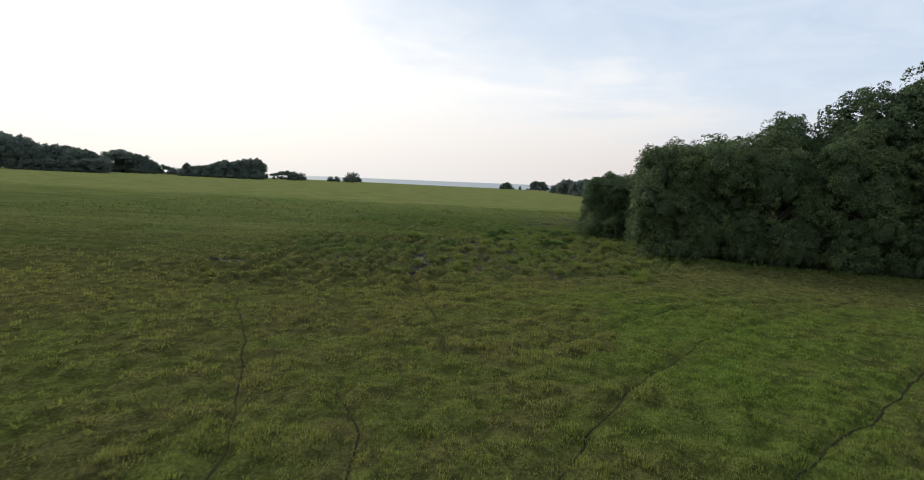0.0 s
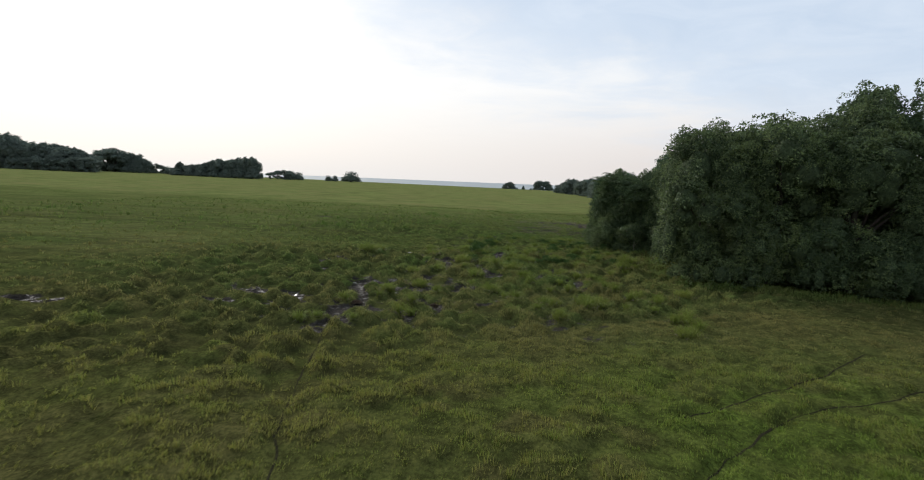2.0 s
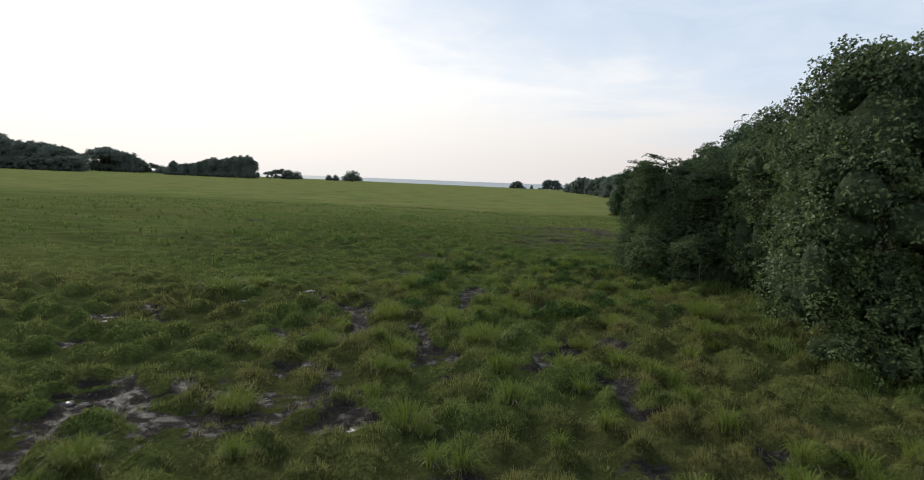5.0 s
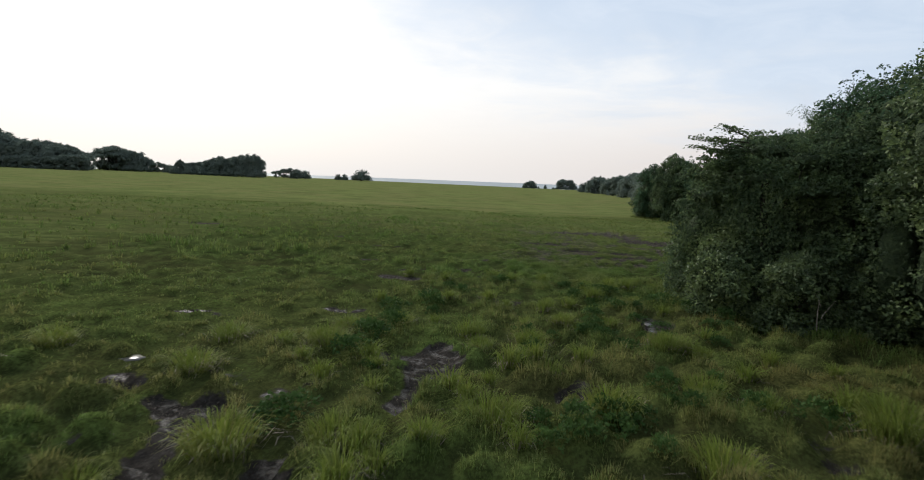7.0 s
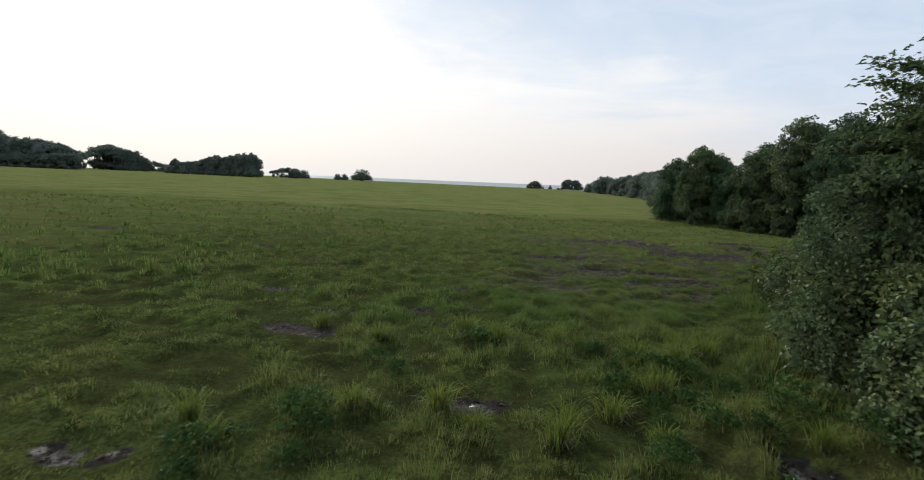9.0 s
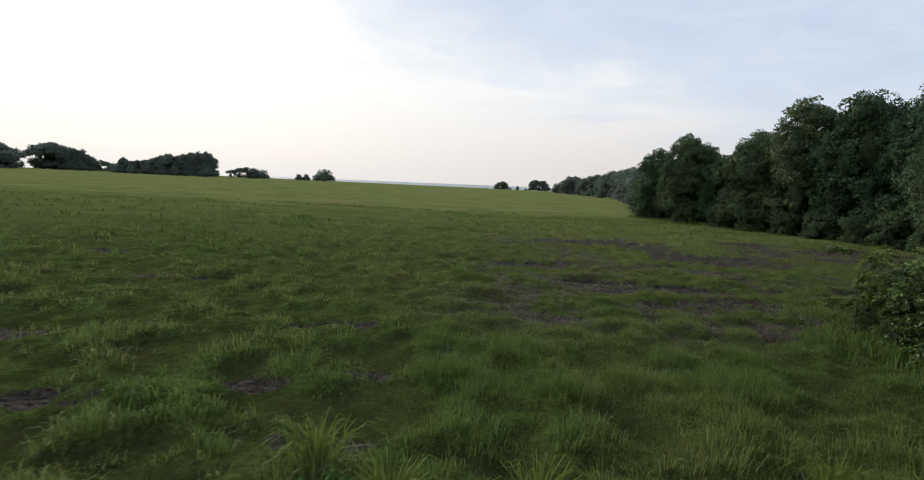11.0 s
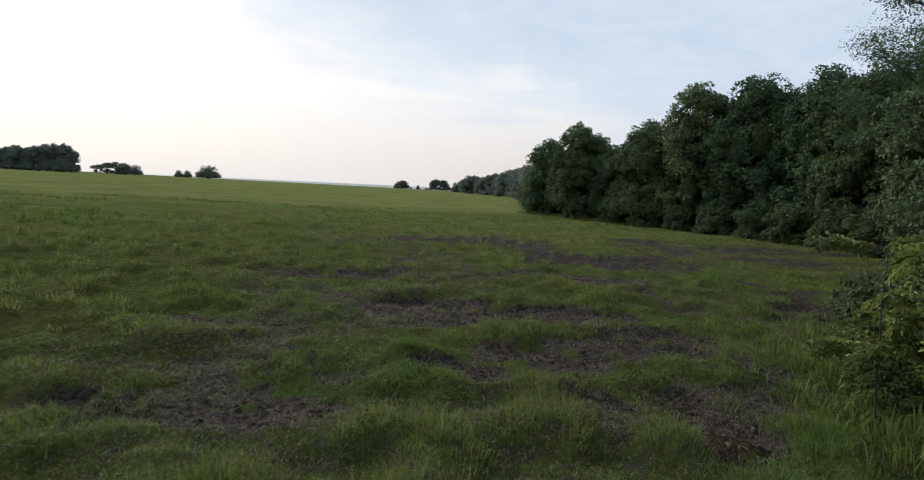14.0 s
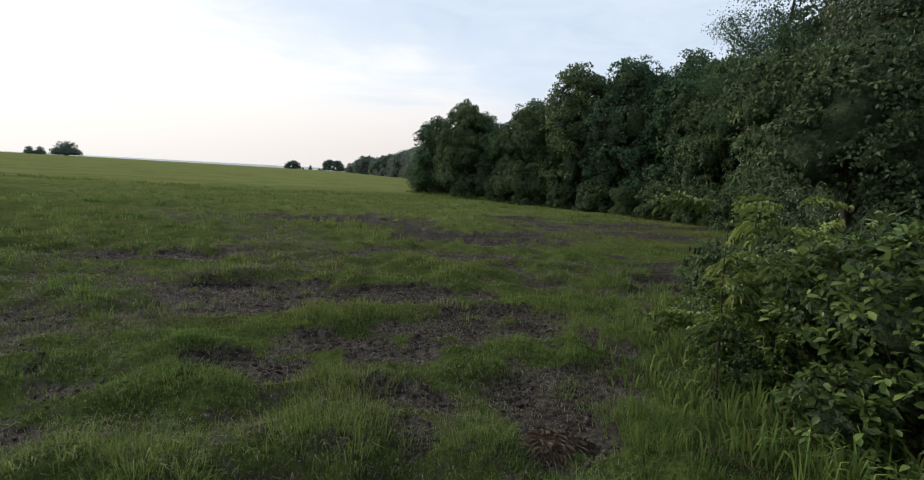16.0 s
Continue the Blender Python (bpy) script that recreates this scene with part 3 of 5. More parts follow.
gx = strides(-20.0, 27.0, 0.33, -2200.0, 1900.0, 1.13)
gy = strides(16.0, 136.0, 0.33, -300.0, 4800.0, 1.05)
X, Y = np.meshgrid(gx, gy)
fx, fy = X.ravel(), Y.ravel()
n_x, n_y = len(gx), len(gy)
i = (np.arange(n_y - 1)[:, None] * n_x + np.arange(n_x - 1)[None]).ravel()
quads = np.concatenate([np.stack([i, i + 1, i + n_x + 1], 1), np.stack([i, i + n_x + 1, i + n_x], 1)])
HEIGHTS = shape_ground(fx, fy).reshape(n_y, n_x)


def ground_z(x, y):
    """The height of the ground's sheet at places on the plan."""
    x, y = np.asarray(x, float), np.asarray(y, float)
    j, k = np.clip(np.searchsorted(gx, x) - 1, 0, n_x - 2), np.clip(np.searchsorted(gy, y) - 1, 0, n_y - 2)
    u, v = (x - gx[j]) / (gx[j + 1] - gx[j]), (y - gy[k]) / (gy[k + 1] - gy[k])
    return (HEIGHTS[k, j] * (1 - u) + HEIGHTS[k, j + 1] * u) * (1 - v) + (HEIGHTS[k + 1, j] * (1 - u) + HEIGHTS[k + 1, j + 1] * u) * v


# "hollow" carries both the soil and the painted shade of the gaps
ground_mesh = mesh_of("ground", np.stack([fx, fy, HEIGHTS.ravel()], 1), quads, True, {
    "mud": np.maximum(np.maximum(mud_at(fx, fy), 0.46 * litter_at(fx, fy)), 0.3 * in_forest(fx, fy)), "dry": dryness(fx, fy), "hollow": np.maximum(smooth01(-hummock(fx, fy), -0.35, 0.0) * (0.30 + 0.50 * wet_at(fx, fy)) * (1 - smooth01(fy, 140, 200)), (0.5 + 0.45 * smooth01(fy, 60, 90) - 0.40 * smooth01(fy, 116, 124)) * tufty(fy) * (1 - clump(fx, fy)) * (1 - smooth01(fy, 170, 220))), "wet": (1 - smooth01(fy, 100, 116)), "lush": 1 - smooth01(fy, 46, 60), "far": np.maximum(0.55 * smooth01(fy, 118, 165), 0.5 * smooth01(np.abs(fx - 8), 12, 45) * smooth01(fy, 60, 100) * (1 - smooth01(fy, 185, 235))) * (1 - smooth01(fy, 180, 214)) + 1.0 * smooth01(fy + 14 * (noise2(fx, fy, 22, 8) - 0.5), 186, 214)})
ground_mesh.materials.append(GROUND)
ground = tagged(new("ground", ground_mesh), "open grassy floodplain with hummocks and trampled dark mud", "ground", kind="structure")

sea_bm = bmesh.new()
for v in ((-4800, 880, 0), (4800, 880, 0), (4800, 4900, 0), (-4800, 4900, 0)):
    sea_bm.verts.new((v[0], v[1], -5.0))
sea_bm.faces.new(sea_bm.verts)
sea_mesh = bpy.data.meshes.new("sea")
sea_bm.to_mesh(sea_mesh)
sea_bm.free()
sea_mesh.materials.append(SEA)
tagged(new("sea", sea_mesh), "pale grey calm sea beyond the plain", "sea", kind="structure")


def trail_strip(line, seed):
    rng = np.random.default_rng(seed)
    pts = []
    for (ax, ay), (bx, by) in zip(line, line[1:]):
        n = max(2, int(math.hypot(bx - ax, by - ay) / 0.3))
        for k in range(n):
            pts.append((ax + (bx - ax) * k / n, ay + (by - ay) * k / n))
    pts = np.array(pts + [line[-1]])
    for _ in range(6):
        pts[1:-1] = (pts[:-2] + 2 * pts[1:-1] + pts[2:]) / 4
    side = np.gradient(pts, axis=0)
    side = np.stack([-side[:, 1], side[:, 0]], 1) / np.linalg.norm(side, axis=1)[:, None]
    pts = pts + side * (noise2(pts[:, 0], pts[:, 1], 2.0, seed)[:, None] - 0.5) * 0.5
    rows = []
    for k, f in enumerate((-1.0, -0.45, 0.45, 1.0)):
        w = (0.02 + 0.12 * noise2(pts[:, 0], pts[:, 1], 0.9, seed + k)) * (0.40 + 0.60 * smooth01(noise2(pts[:, 0], pts[:, 1], 2.6, seed + 9, 2), 0.30, 0.52))
        p = pts + side * (f * w)[:, None]
        z = ground_z(p[:, 0], p[:, 1]) + (0.01 if abs(f) < 0.9 else -0.03)
        rows.append(np.column_stack([p, z]))
    co = np.stack(rows, 1).reshape(-1, 3)
    i = (np.arange(len(pts) - 1)[:, None] * 4 + np.arange(3)[None]).ravel()
    return mesh_of("trail", co, np.concatenate([np.stack([i, i + 1, i + 5], 1), np.stack([i, i + 5, i + 4], 1)]), True)


for k, line in enumerate(TRAILS):
    me = trail_strip(line, 40 + k)
    me.materials.append(TRAIL)
    tagged(new("trail", me), "narrow trodden animal trail of dark wet mud", "trail", "trails across the meadow", "structure")

# ---------------------------------------------------------------- leaves, crowns and trees


def unit(v):
    return v / np.maximum(np.linalg.norm(v, axis=-1, keepdims=True), 1e-9)


def leaf_cards(rng, pos, way, size, wide=0.32, droop=0.12, face=None):
    """Folded kite-shaped leaves: two triangles each, bent along the midrib. face: the way that the upper sides look."""
    n = len(pos)
    way = unit(way)
    face = np.array([0, 0, 1.0]) if face is None else face
    side = unit(np.cross(way, unit(rng.normal(size=(n, 3)) * 0.45 + face)))
    up = np.cross(side, way)
    s = np.broadcast_to(np.asarray(size, float), (n,))[:, None]
    mid = pos + way * s * 0.5
    tip = pos + way * s
    tip[:, 2] -= droop * s[:, 0]
    co = np.stack([pos, mid + side * s * wide + up * s * 0.10, tip, mid - side * s * wide + up * s * 0.10], 1).reshape(-1, 3)
    k = np.arange(n)[:, None] * 4
    return co, np.concatenate([k + [0, 2, 1], k + [0, 3, 2]], 1).reshape(-1, 3)


def leaf_slips(rng, pos, way, size, wide=0.34, face=None):
    """Small pointed leaves of one triangle each, for crowns that stand further off."""
    n = len(pos)
    way = unit(way)
    face = np.array([0, 0, 1.0]) if face is None else face
    side = unit(np.cross(way, unit(rng.normal(size=(n, 3)) * 0.45 + face)))
    s = np.broadcast_to(np.asarray(size, float), (n,))[:, None]
    co = np.stack([pos - side * s * wide, pos + side * s * wide, pos + way * s], 1).reshape(-1, 3)
    return co, np.arange(n * 3).reshape(-1, 3)


def broad_leaves(rng, pos, way, size, wide=0.26):
    """Fuller leaves for what stands close: eight triangles each, curved and folded."""
    n = len(pos)
    way = unit(way)
    side = unit(np.cross(way, unit(rng.normal(size=(n, 3)) * 0.5 + (0, 0, 1.0))))
    up = np.cross(side, way)
    s = np.broadcast_to(np.asarray(size, float), (n,))[:, None]
    rows = [pos]
    for f, w, sag in ((0.38, 0.85, 0.02), (0.74, 1.0, 0.08)):
        m = pos + way * s * f - np.array([0, 0, 1.0]) * s * sag
        rows += [m + side * s * wide * w + up * s * 0.07, m, m - side * s * wide * w + up * s * 0.07]
    rows.append(pos + way * s - np.array([0, 0, 1.0]) * s * 0.2)
    co = np.stack(rows, 1).reshape(-1, 3)
    k = np.arange(n)[:, None] * 8
    t = [[0, 2, 1], [0, 3, 2], [1, 2, 5], [1, 5, 4], [2, 3, 6], [2, 6, 5], [4, 5, 7], [5, 6, 7]]
    return co, np.concatenate([k + q for q in t], 1).reshape(-1, 3)


def joined(pieces):
    cos, tris, at = [], [], 0
    for co, tri in pieces:
        cos.append(co)
        tris.append(tri + at)
        at += len(co)
    return np.concatenate(cos), np.concatenate(tris)


def shell(rng, lobes, n, low=-0.55):
    """Places and outward ways spread over the outside of a group of rounded lobes."""
    lobes = np.array(lobes, float)
    c, r = lobes[:, :3], lobes[:, 3:6]
    area = (r[:, 0] * r[:, 2]) ** 0.9
    pick = rng.choice(len(lobes), int(n * 1.7), p=area / area.sum())
    d = unit(rng.normal(size=(len(pick), 3)))
    d[:, 2] = np.where(d[:, 2] < low, -d[:, 2], d[:, 2])
    lump = 0.74 + 0.46 * noise2(d[:, 0] * 2.2 + pick * 7.7, d[:, 1] * 2.2 + d[:, 2] * 3.1, 0.7, 2, 2)
    p = c[pick] + r[pick] * d * (lump * rng.uniform(0.76, 1.10, len(pick)))[:, None]
    keep = np.ones(len(p), bool)
    for k in range(len(lobes)):
        keep &= (np.linalg.norm((p - c[k]) / r[k], axis=1) > 0.74) | (pick == k)
    keep &= p[:, 2] > 0.15
    p, d = p[keep][:n], d[keep][:n]
    return p, unit(d / r[pick][keep][:n])


def crown_mesh(seed, lobes, clumps, per, leaf, spread=0.38, make=leaf_cards, wide=0.32, up=0.25):
    """Loose leaves in small clumps over the lobes, for shrubs and herbs."""
    rng = np.random.default_rng(seed)
    p, d = shell(rng, lobes, clumps)
    pos = np.repeat(p, per, 0) + rng.normal(size=(len(p) * per, 3)) * spread
    way = np.repeat(d, per, 0) * 0.75 + rng.normal(size=pos.shape) * 0.65 + (0, 0, up)
    pos[:, 2] = np.maximum(pos[:, 2], 0.1)
    co, tri = make(rng, pos, way, leaf * rng.uniform(0.7, 1.3, len(pos)), wide)
    return mesh_of("crown", co, tri)


def puffed_mesh(seed, lobes, puffs, per, leaf, radius, slips=False):
    """A tree's crown: rounded puffs of overlapping leaves that stand out from the lobes, with dark gaps between them."""
    rng = np.random.default_rng(seed)
    p, d = shell(rng, lobes, puffs)
    p = p - d * radius * 0.35
    r = radius * rng.uniform(0.55, 1.35, len(p))
    u = unit(rng.normal(size=(len(p), per, 3)) + d[:, None] * 0.9 + (0, 0, 0.35))
    size = leaf * rng.uniform(0.7, 1.3, (len(p), per))
    loose = rng.uniform(0.72, 1.12, (len(p), per, 1))
    pos = (p[:, None] + u * loose * (r[:, None, None] * (1.0, 1.0, 0.82))).reshape(-1, 3)
    u = u.reshape(-1, 3)
    if slips:
        way = np.cross(u, rng.normal(size=u.shape)) * 0.85 + u * 0.42 + rng.normal(size=u.shape) * 0.18 + (0, 0, -0.10)
    else:
        way = np.cross(u, rng.normal(size=u.shape)) * 0.65 + u * 0.55 + rng.normal(size=u.shape) * 0.25 + (0, 0, 0.12)
    pos[:, 2] = np.maximum(pos[:, 2], 0.1)
    if slips:
        co, tri = leaf_slips(rng, pos, way, size.ravel(), 0.34, u + (0, 0, 0.35))
    else:
        co, tri = leaf_cards(rng, pos, way, size.ravel(), 0.30, 0.15, u + (0, 0, 0.35))
    return mesh_of("crown", co, tri)


def ball_of(subdivisions):
    bm = bmesh.new()
    bmesh.ops.create_icosphere(bm, subdivisions=subdivisions, radius=1.0)
    co, tri = np.array([v.co[:] for v in bm.verts]), np.array([[v.index for v in f.verts] for f in bm.faces])
    bm.free()
    return co, tri


ICO_CO, ICO_TRI = ball_of(1)
BALL_CO, BALL_TRI = ball_of(2)


def core_mesh(seed, lobes, fill=0.80, carpet=4000, leaf=0.22):
    """The shaded inner foliage behind the outer leaves: a lumpy mass inside each lobe, thickly set with loose leaves."""
    rng = np.random.default_rng(seed)
    out = []
    for k, (x, y, z, rx, ry, rz) in enumerate(lobes):
        w = BALL_CO
        lump = fill * (0.36 + 0.40 * noise2(w[:, 0] * 2.0 + 3.1 * k, w[:, 1] * 2.0 + w[:, 2] * 2.7, 0.5, seed, 3))
        co = w * lump[:, None] * (rx, ry, rz) + (x, y, z)
        co[:, 2] = np.maximum(co[:, 2], -0.3)
        out.append((co, BALL_TRI))
    p, d = shell(rng, lobes, carpet)
    c = np.array(lobes)[:, :3].mean(0)
    p = p - d * rng.uniform(0.0, 0.8, (len(p), 1)) * np.linalg.norm(p - c, axis=1, keepdims=True) * 0.14
    way = np.cross(d, rng.normal(size=d.shape)) + d * rng.uniform(0, 0.8, (len(d), 1)) + rng.normal(size=d.shape) * 0.3
    out.append(leaf_slips(rng, p, way, leaf * rng.uniform(0.8, 1.6, len(p)), 0.36, d))
    return mesh_of("inner_foliage", *joined(out))


def tube(points, radii, sides=7):
    """A tapered limb along a line of points."""
    pts, co = np.array(points, float), []
    way = unit(np.gradient(pts, axis=0))
    for p, w, r in zip(pts, way, radii):
        a = unit(np.cross(w, (0.31, 0.92, 0.2)))
        b = np.cross(w, a)
        ang = np.arange(sides) * 2 * math.pi / sides
        co.append(p + r * (np.cos(ang)[:, None] * a + np.sin(ang)[:, None] * b))
    n, tri = len(pts), []
    for j in range(n - 1):
        for k in range(sides):
            q, s = j * sides + k, j * sides + (k + 1) % sides
            tri += [[q, s, s + sides], [q, s + sides, q + sides]]
    return np.concatenate(co), np.array(tri)


def bent(rng, a, b, n=6, wobble=0.06):
    a, b = np.array(a, float), np.array(b, float)
    f = np.linspace(0, 1, n)[:, None]
    p = a + (b - a) * f
    off = np.cumsum(rng.normal(size=(n, 3)), 0) * wobble * np.linalg.norm(b - a) / n
    p[1:] += off[1:] - off[0]
    return p


def lobes_for(rng, height, spread, skirt=True, n=9):
    """A lobed crown: a rounded head, shoulders round it, and a skirt of low growth down to the ground."""
    height = height * 1.07
    out = [(0, 0, height * 0.70, spread * 0.44, spread * 0.44, height * 0.25)]
    for k in range(5):
        a = k * 1.26 + rng.uniform(-0.3, 0.3)
        out.append((spread * 0.40 * math.cos(a), spread * 0.40 * math.sin(a), height * rng.uniform(0.50, 0.68), spread * 0.45, spread * 0.45, height * rng.uniform(0.22, 0.28)))
    for k in range(n):
        a = k * 2.4 + rng.uniform(-0.4, 0.4)
        h = height * rng.uniform(0.36, 0.80)
        d = spread * rng.uniform(0.35, 0.72) * (1.15 - 0.6 * max(0.0, h / height - 0.5))
        r = spread * rng.uniform(0.28, 0.46)
        rz = r * rng.uniform(0.8, 1.15)
        if k > 8:
            h, d, r = height * rng.uniform(0.16, 0.58), spread * rng.uniform(0.55, 0.85), spread * rng.uniform(0.26, 0.38)
            rz = r * rng.uniform(0.9, 1.3)
        h = min(h, height * 0.97 - rz)
        out.append((d * math.cos(a), d * math.sin(a), h, r, r, rz))
    if skirt:
        for k in range(7):
            a = k * 0.9 + rng.uniform(-0.3, 0.3)
            d, r = spread * rng.uniform(0.55, 0.8), spread * rng.uniform(0.28, 0.4)
            h = height * rng.uniform(0.08, 0.28)
            out.append((d * math.cos(a), d * math.sin(a), h, r, r, max(h * 1.05, r)))
    return out


def build_tree(seed, height, spread, where, label, leaf_mat, clumps, per, leaf, group="", skirt=True, name="tree", n=9, spread_leaf=0.38, core=0.72, trunk=None, lobes=None, slips=False):
    rng = np.random.default_rng(seed)
    lobes = lobes or lobes_for(rng, height, spread, skirt, n)
    t = thing(name, where, label, "tree" if name == "tree" else "shrub", group)
    r = trunk or height * 0.022
    top = (0.2, 0.1, height * 0.72)
    part("trunk", mesh_of("trunk", *tube(bent(rng, (0, 0, -0.3), top, 7), np.linspace(r, r * 0.35, 7)), True), BARK, t)
    for k in rng.choice(np.arange(1, min(n + 5, len(lobes) - 1) + 1), 4, replace=False):
        x, y, z = lobes[k][:3]
        a = (0.1 * x / spread, 0.1 * y / spread, max(0.6, z * 0.45))
        part("limb", mesh_of("limb", *tube(bent(rng, a, (x, y, z), 6, 0.12), np.linspace(r * 0.5, r * 0.12, 6), 6), True), BARK, t)
    crown = part("crown", puffed_mesh(seed + 1, lobes, clumps, per, leaf, spread_leaf, slips), leaf_mat, t)
    part("inner_foliage", core_mesh(seed + 2, lobes, core + 0.08, int(clumps * per * (0.14 if slips else 0.2)), leaf * 1.15), SHADED_CORE, crown)
    return t


def stand(x, y, turn=0.0, scale=1.0, sink=0.05, tall=1.0):
    z = float(lie(np.array([x]), np.array([y]))[0])
    return Matrix.LocRotScale((x, y, z - sink), Euler((0, 0, turn)), (scale, scale, scale * tall))


# --- the big rounded thicket that the camera passes first: x, y, height, spread
NEAR_LABEL = "dense dark green broadleaf tree with foliage down to the grass"
for k, (x, y, h, s) in enumerate([(28.2, 80.5, 15.5, 5.6), (34, 79.5, 17.0, 5.6), (41, 77.5, 18.8, 6.0), (49.5, 73.5, 18.4, 6.2), (30.7, 87.6, 16.6, 5.0)]):
    build_tree(100 + 10 * k, h, s, stand(x, y), NEAR_LABEL, LEAF_EDGE, 1250, 28, 0.20, "trees of the forest edge", True, "tree", 19, 0.48, 0.76)
# --- the tree hung with creepers and its neighbours
# its top spreads in flat tiers over a hollow front; n: nearer to the meadow, l: along the edge
N, L = (-0.55, -0.83), (-0.83, 0.55)
CREEPER_LOBES = []
for n, l, z, r, rz in [(-1.6, 0.2, 5.2, 3.3, 4.6), (0.2, 0.0, 10.2, 2.3, 0.95), (0.6, 2.2, 9.3, 2.0, 0.8), (-0.4, 3.6, 8.6, 1.6, 0.7), (0.9, -2.0, 9.6, 2.2, 0.9), (1.9, 0.4, 8.5, 1.9, 0.65), (1.6, -2.6, 7.9, 1.8, 0.65), (1.4, 2.6, 7.4, 1.7, 0.6), (-0.6, -3.4, 6.0, 2.2, 3.4), (-0.4, 3.5, 4.8, 1.9, 3.0), (0.4, 3.9, 2.0, 1.7, 1.9), (1.9, 2.8, 1.4, 1.4, 1.5), (2.6, 0.4, 0.9, 1.4, 1.1), (2.0, -1.6, 1.4, 1.6, 1.6), (1.2, -3.6, 2.6, 2.0, 2.6), (-2.4, 3.4, 3.0, 2.2, 3.0), (0.5, 0.4, 3.2, 2.4, 2.6)]:
    CREEPER_LOBES.append((N[0] * n + L[0] * l, N[1] * n + L[1] * l, z * 0.95, r, r, rz))
CREEPER = build_tree(200, 11.2, 5.0, stand(25.2, 104.2), "dark tree smothered in hanging creepers at the forest edge", LEAF_FOREST, 1150, 28, 0.17, "trees of the forest edge", True, "tree", 9, 0.38, lobes=CREEPER_LOBES)
for k, (x, y, h, s, m) in enumerate([(30.5, 103.5, 12, 4.8, LEAF_FOREST), (35.5, 109, 15.6, 5.4, LEAF_BLUE), (31.5, 96.5, 16.0, 4.6, LEAF_EDGE)]):
    build_tree(230 + 10 * k, h, s, stand(x, y), NEAR_LABEL, m, 750, 32, 0.20, "trees of the forest edge", True, "tree", 9, 0.50)
for k, (x, y, h, s) in enumerate([(21.9, 101.5, 3.6, 1.8), (22.6, 106.1, 4.4, 1.9), (24.2, 110.8, 5.0, 2.3), (25.2, 99.6, 4.0, 2.0), (29, 98.8, 3.6, 1.9), (26.6, 78.6, 5.6, 2.5), (31.0, 76.9, 6.4, 2.9), (36.6, 75.8, 6.8, 3.1), (42.6, 73.8, 6.4, 3.0), (48.2, 71.0, 6.8, 3.2), (54.0, 68.6, 6.6, 3.2), (22.9, 103.3, 4.8, 1.6), (23.3, 108.4, 5.4, 1.7)]):
    build_tree(300 + 10 * k, h, s, stand(x, y), "leafy light green shrub growing at the forest edge", LEAF_FOREST if 7 <= k < 11 else LEAF_EDGE, 300, 30, 0.17, "shrubs of the forest edge", True, "shrub", 9, 0.46, 0.70, 0.06)


def layered_sprays():
    """Flat tiers of twigs that stand out from the creeper tree's top."""
    rng = np.random.default_rng(77)
    for k in range(14):
        a = rng.uniform(2.2, 4.4)
        z = 7.5 + 0.26 * k
        base = np.array([-1.2, 0.2, z - 0.4])
        tip = base + np.array([math.cos(a) * rng.uniform(2.0, 3.3), math.sin(a) * rng.uniform(1.2, 2.2), rng.uniform(0.3, 0.7)])
        line = bent(rng, base, tip, 7, 0.06)
        limb = part("spray_branch", mesh_of("spray_branch", *tube(line, np.linspace(0.05, 0.012, 7), 5), True), BARK, CREEPER)
        f = rng.uniform(0.35, 1.0, 220)
        p = np.stack([np.interp(f, np.linspace(0, 1, 7), line[:, j]) for j in range(3)], 1)
        p += rng.normal(size=p.shape) * (0.34, 0.34, 0.06)
        way = rng.normal(size=p.shape) * (1, 1, 0.15) + (tip - base) * 0.15
        part("leaf_spray", mesh_of("leaf_spray", *leaf_cards(rng, p, way, 0.20 * rng.uniform(0.7, 1.3, 220))), LEAF_FOREST, limb)
        tagged(limb.children[0], kind="stuff")


layered_sprays()


def creepers():
    """Hanging curtains of vine under the edges of the creeper tree's tiers."""
    rng = np.random.default_rng(78)
    for k in range(34):
        l = rng.uniform(-3.6, 3.9)
        n = (2.9 - 0.16 * l * l) * rng.uniform(0.65, 1.0)
        x, y = N[0] * n + L[0] * l, N[1] * n + L[1] * l
        z0, z1 = rng.uniform(6.5, 9.2), rng.uniform(1.6, 5.0)
        line = bent(rng, (x * 0.95, y * 0.95, z0), (x, y, z1), 8, 0.05)
        f = rng.uniform(0, 1, 110) ** 1.3
        p = np.stack([np.interp(f, np.linspace(0, 1, 8), line[:, j]) for j in range(3)], 1) + rng.normal(size=(110, 3)) * (0.13, 0.13, 0.1)
        way = rng.normal(size=p.shape) * 0.6 + (0.4 * N[0], 0.4 * N[1], -0.8)
        part("creeper", mesh_of("creeper", *leaf_cards(rng, p, way, 0.17 * rng.uniform(0.7, 1.3, 110))), LEAF_EDGE if k % 3 == 0 else LEAF_FOREST, CREEPER)


creepers()

def dead_branch(x, y):
    """A bare forked branch that leans out of the growth."""
    rng = np.random.default_rng(79)
    t = thing("dead_branch", stand(x, y), "bare pale dead branch standing in the forest edge", "branch")
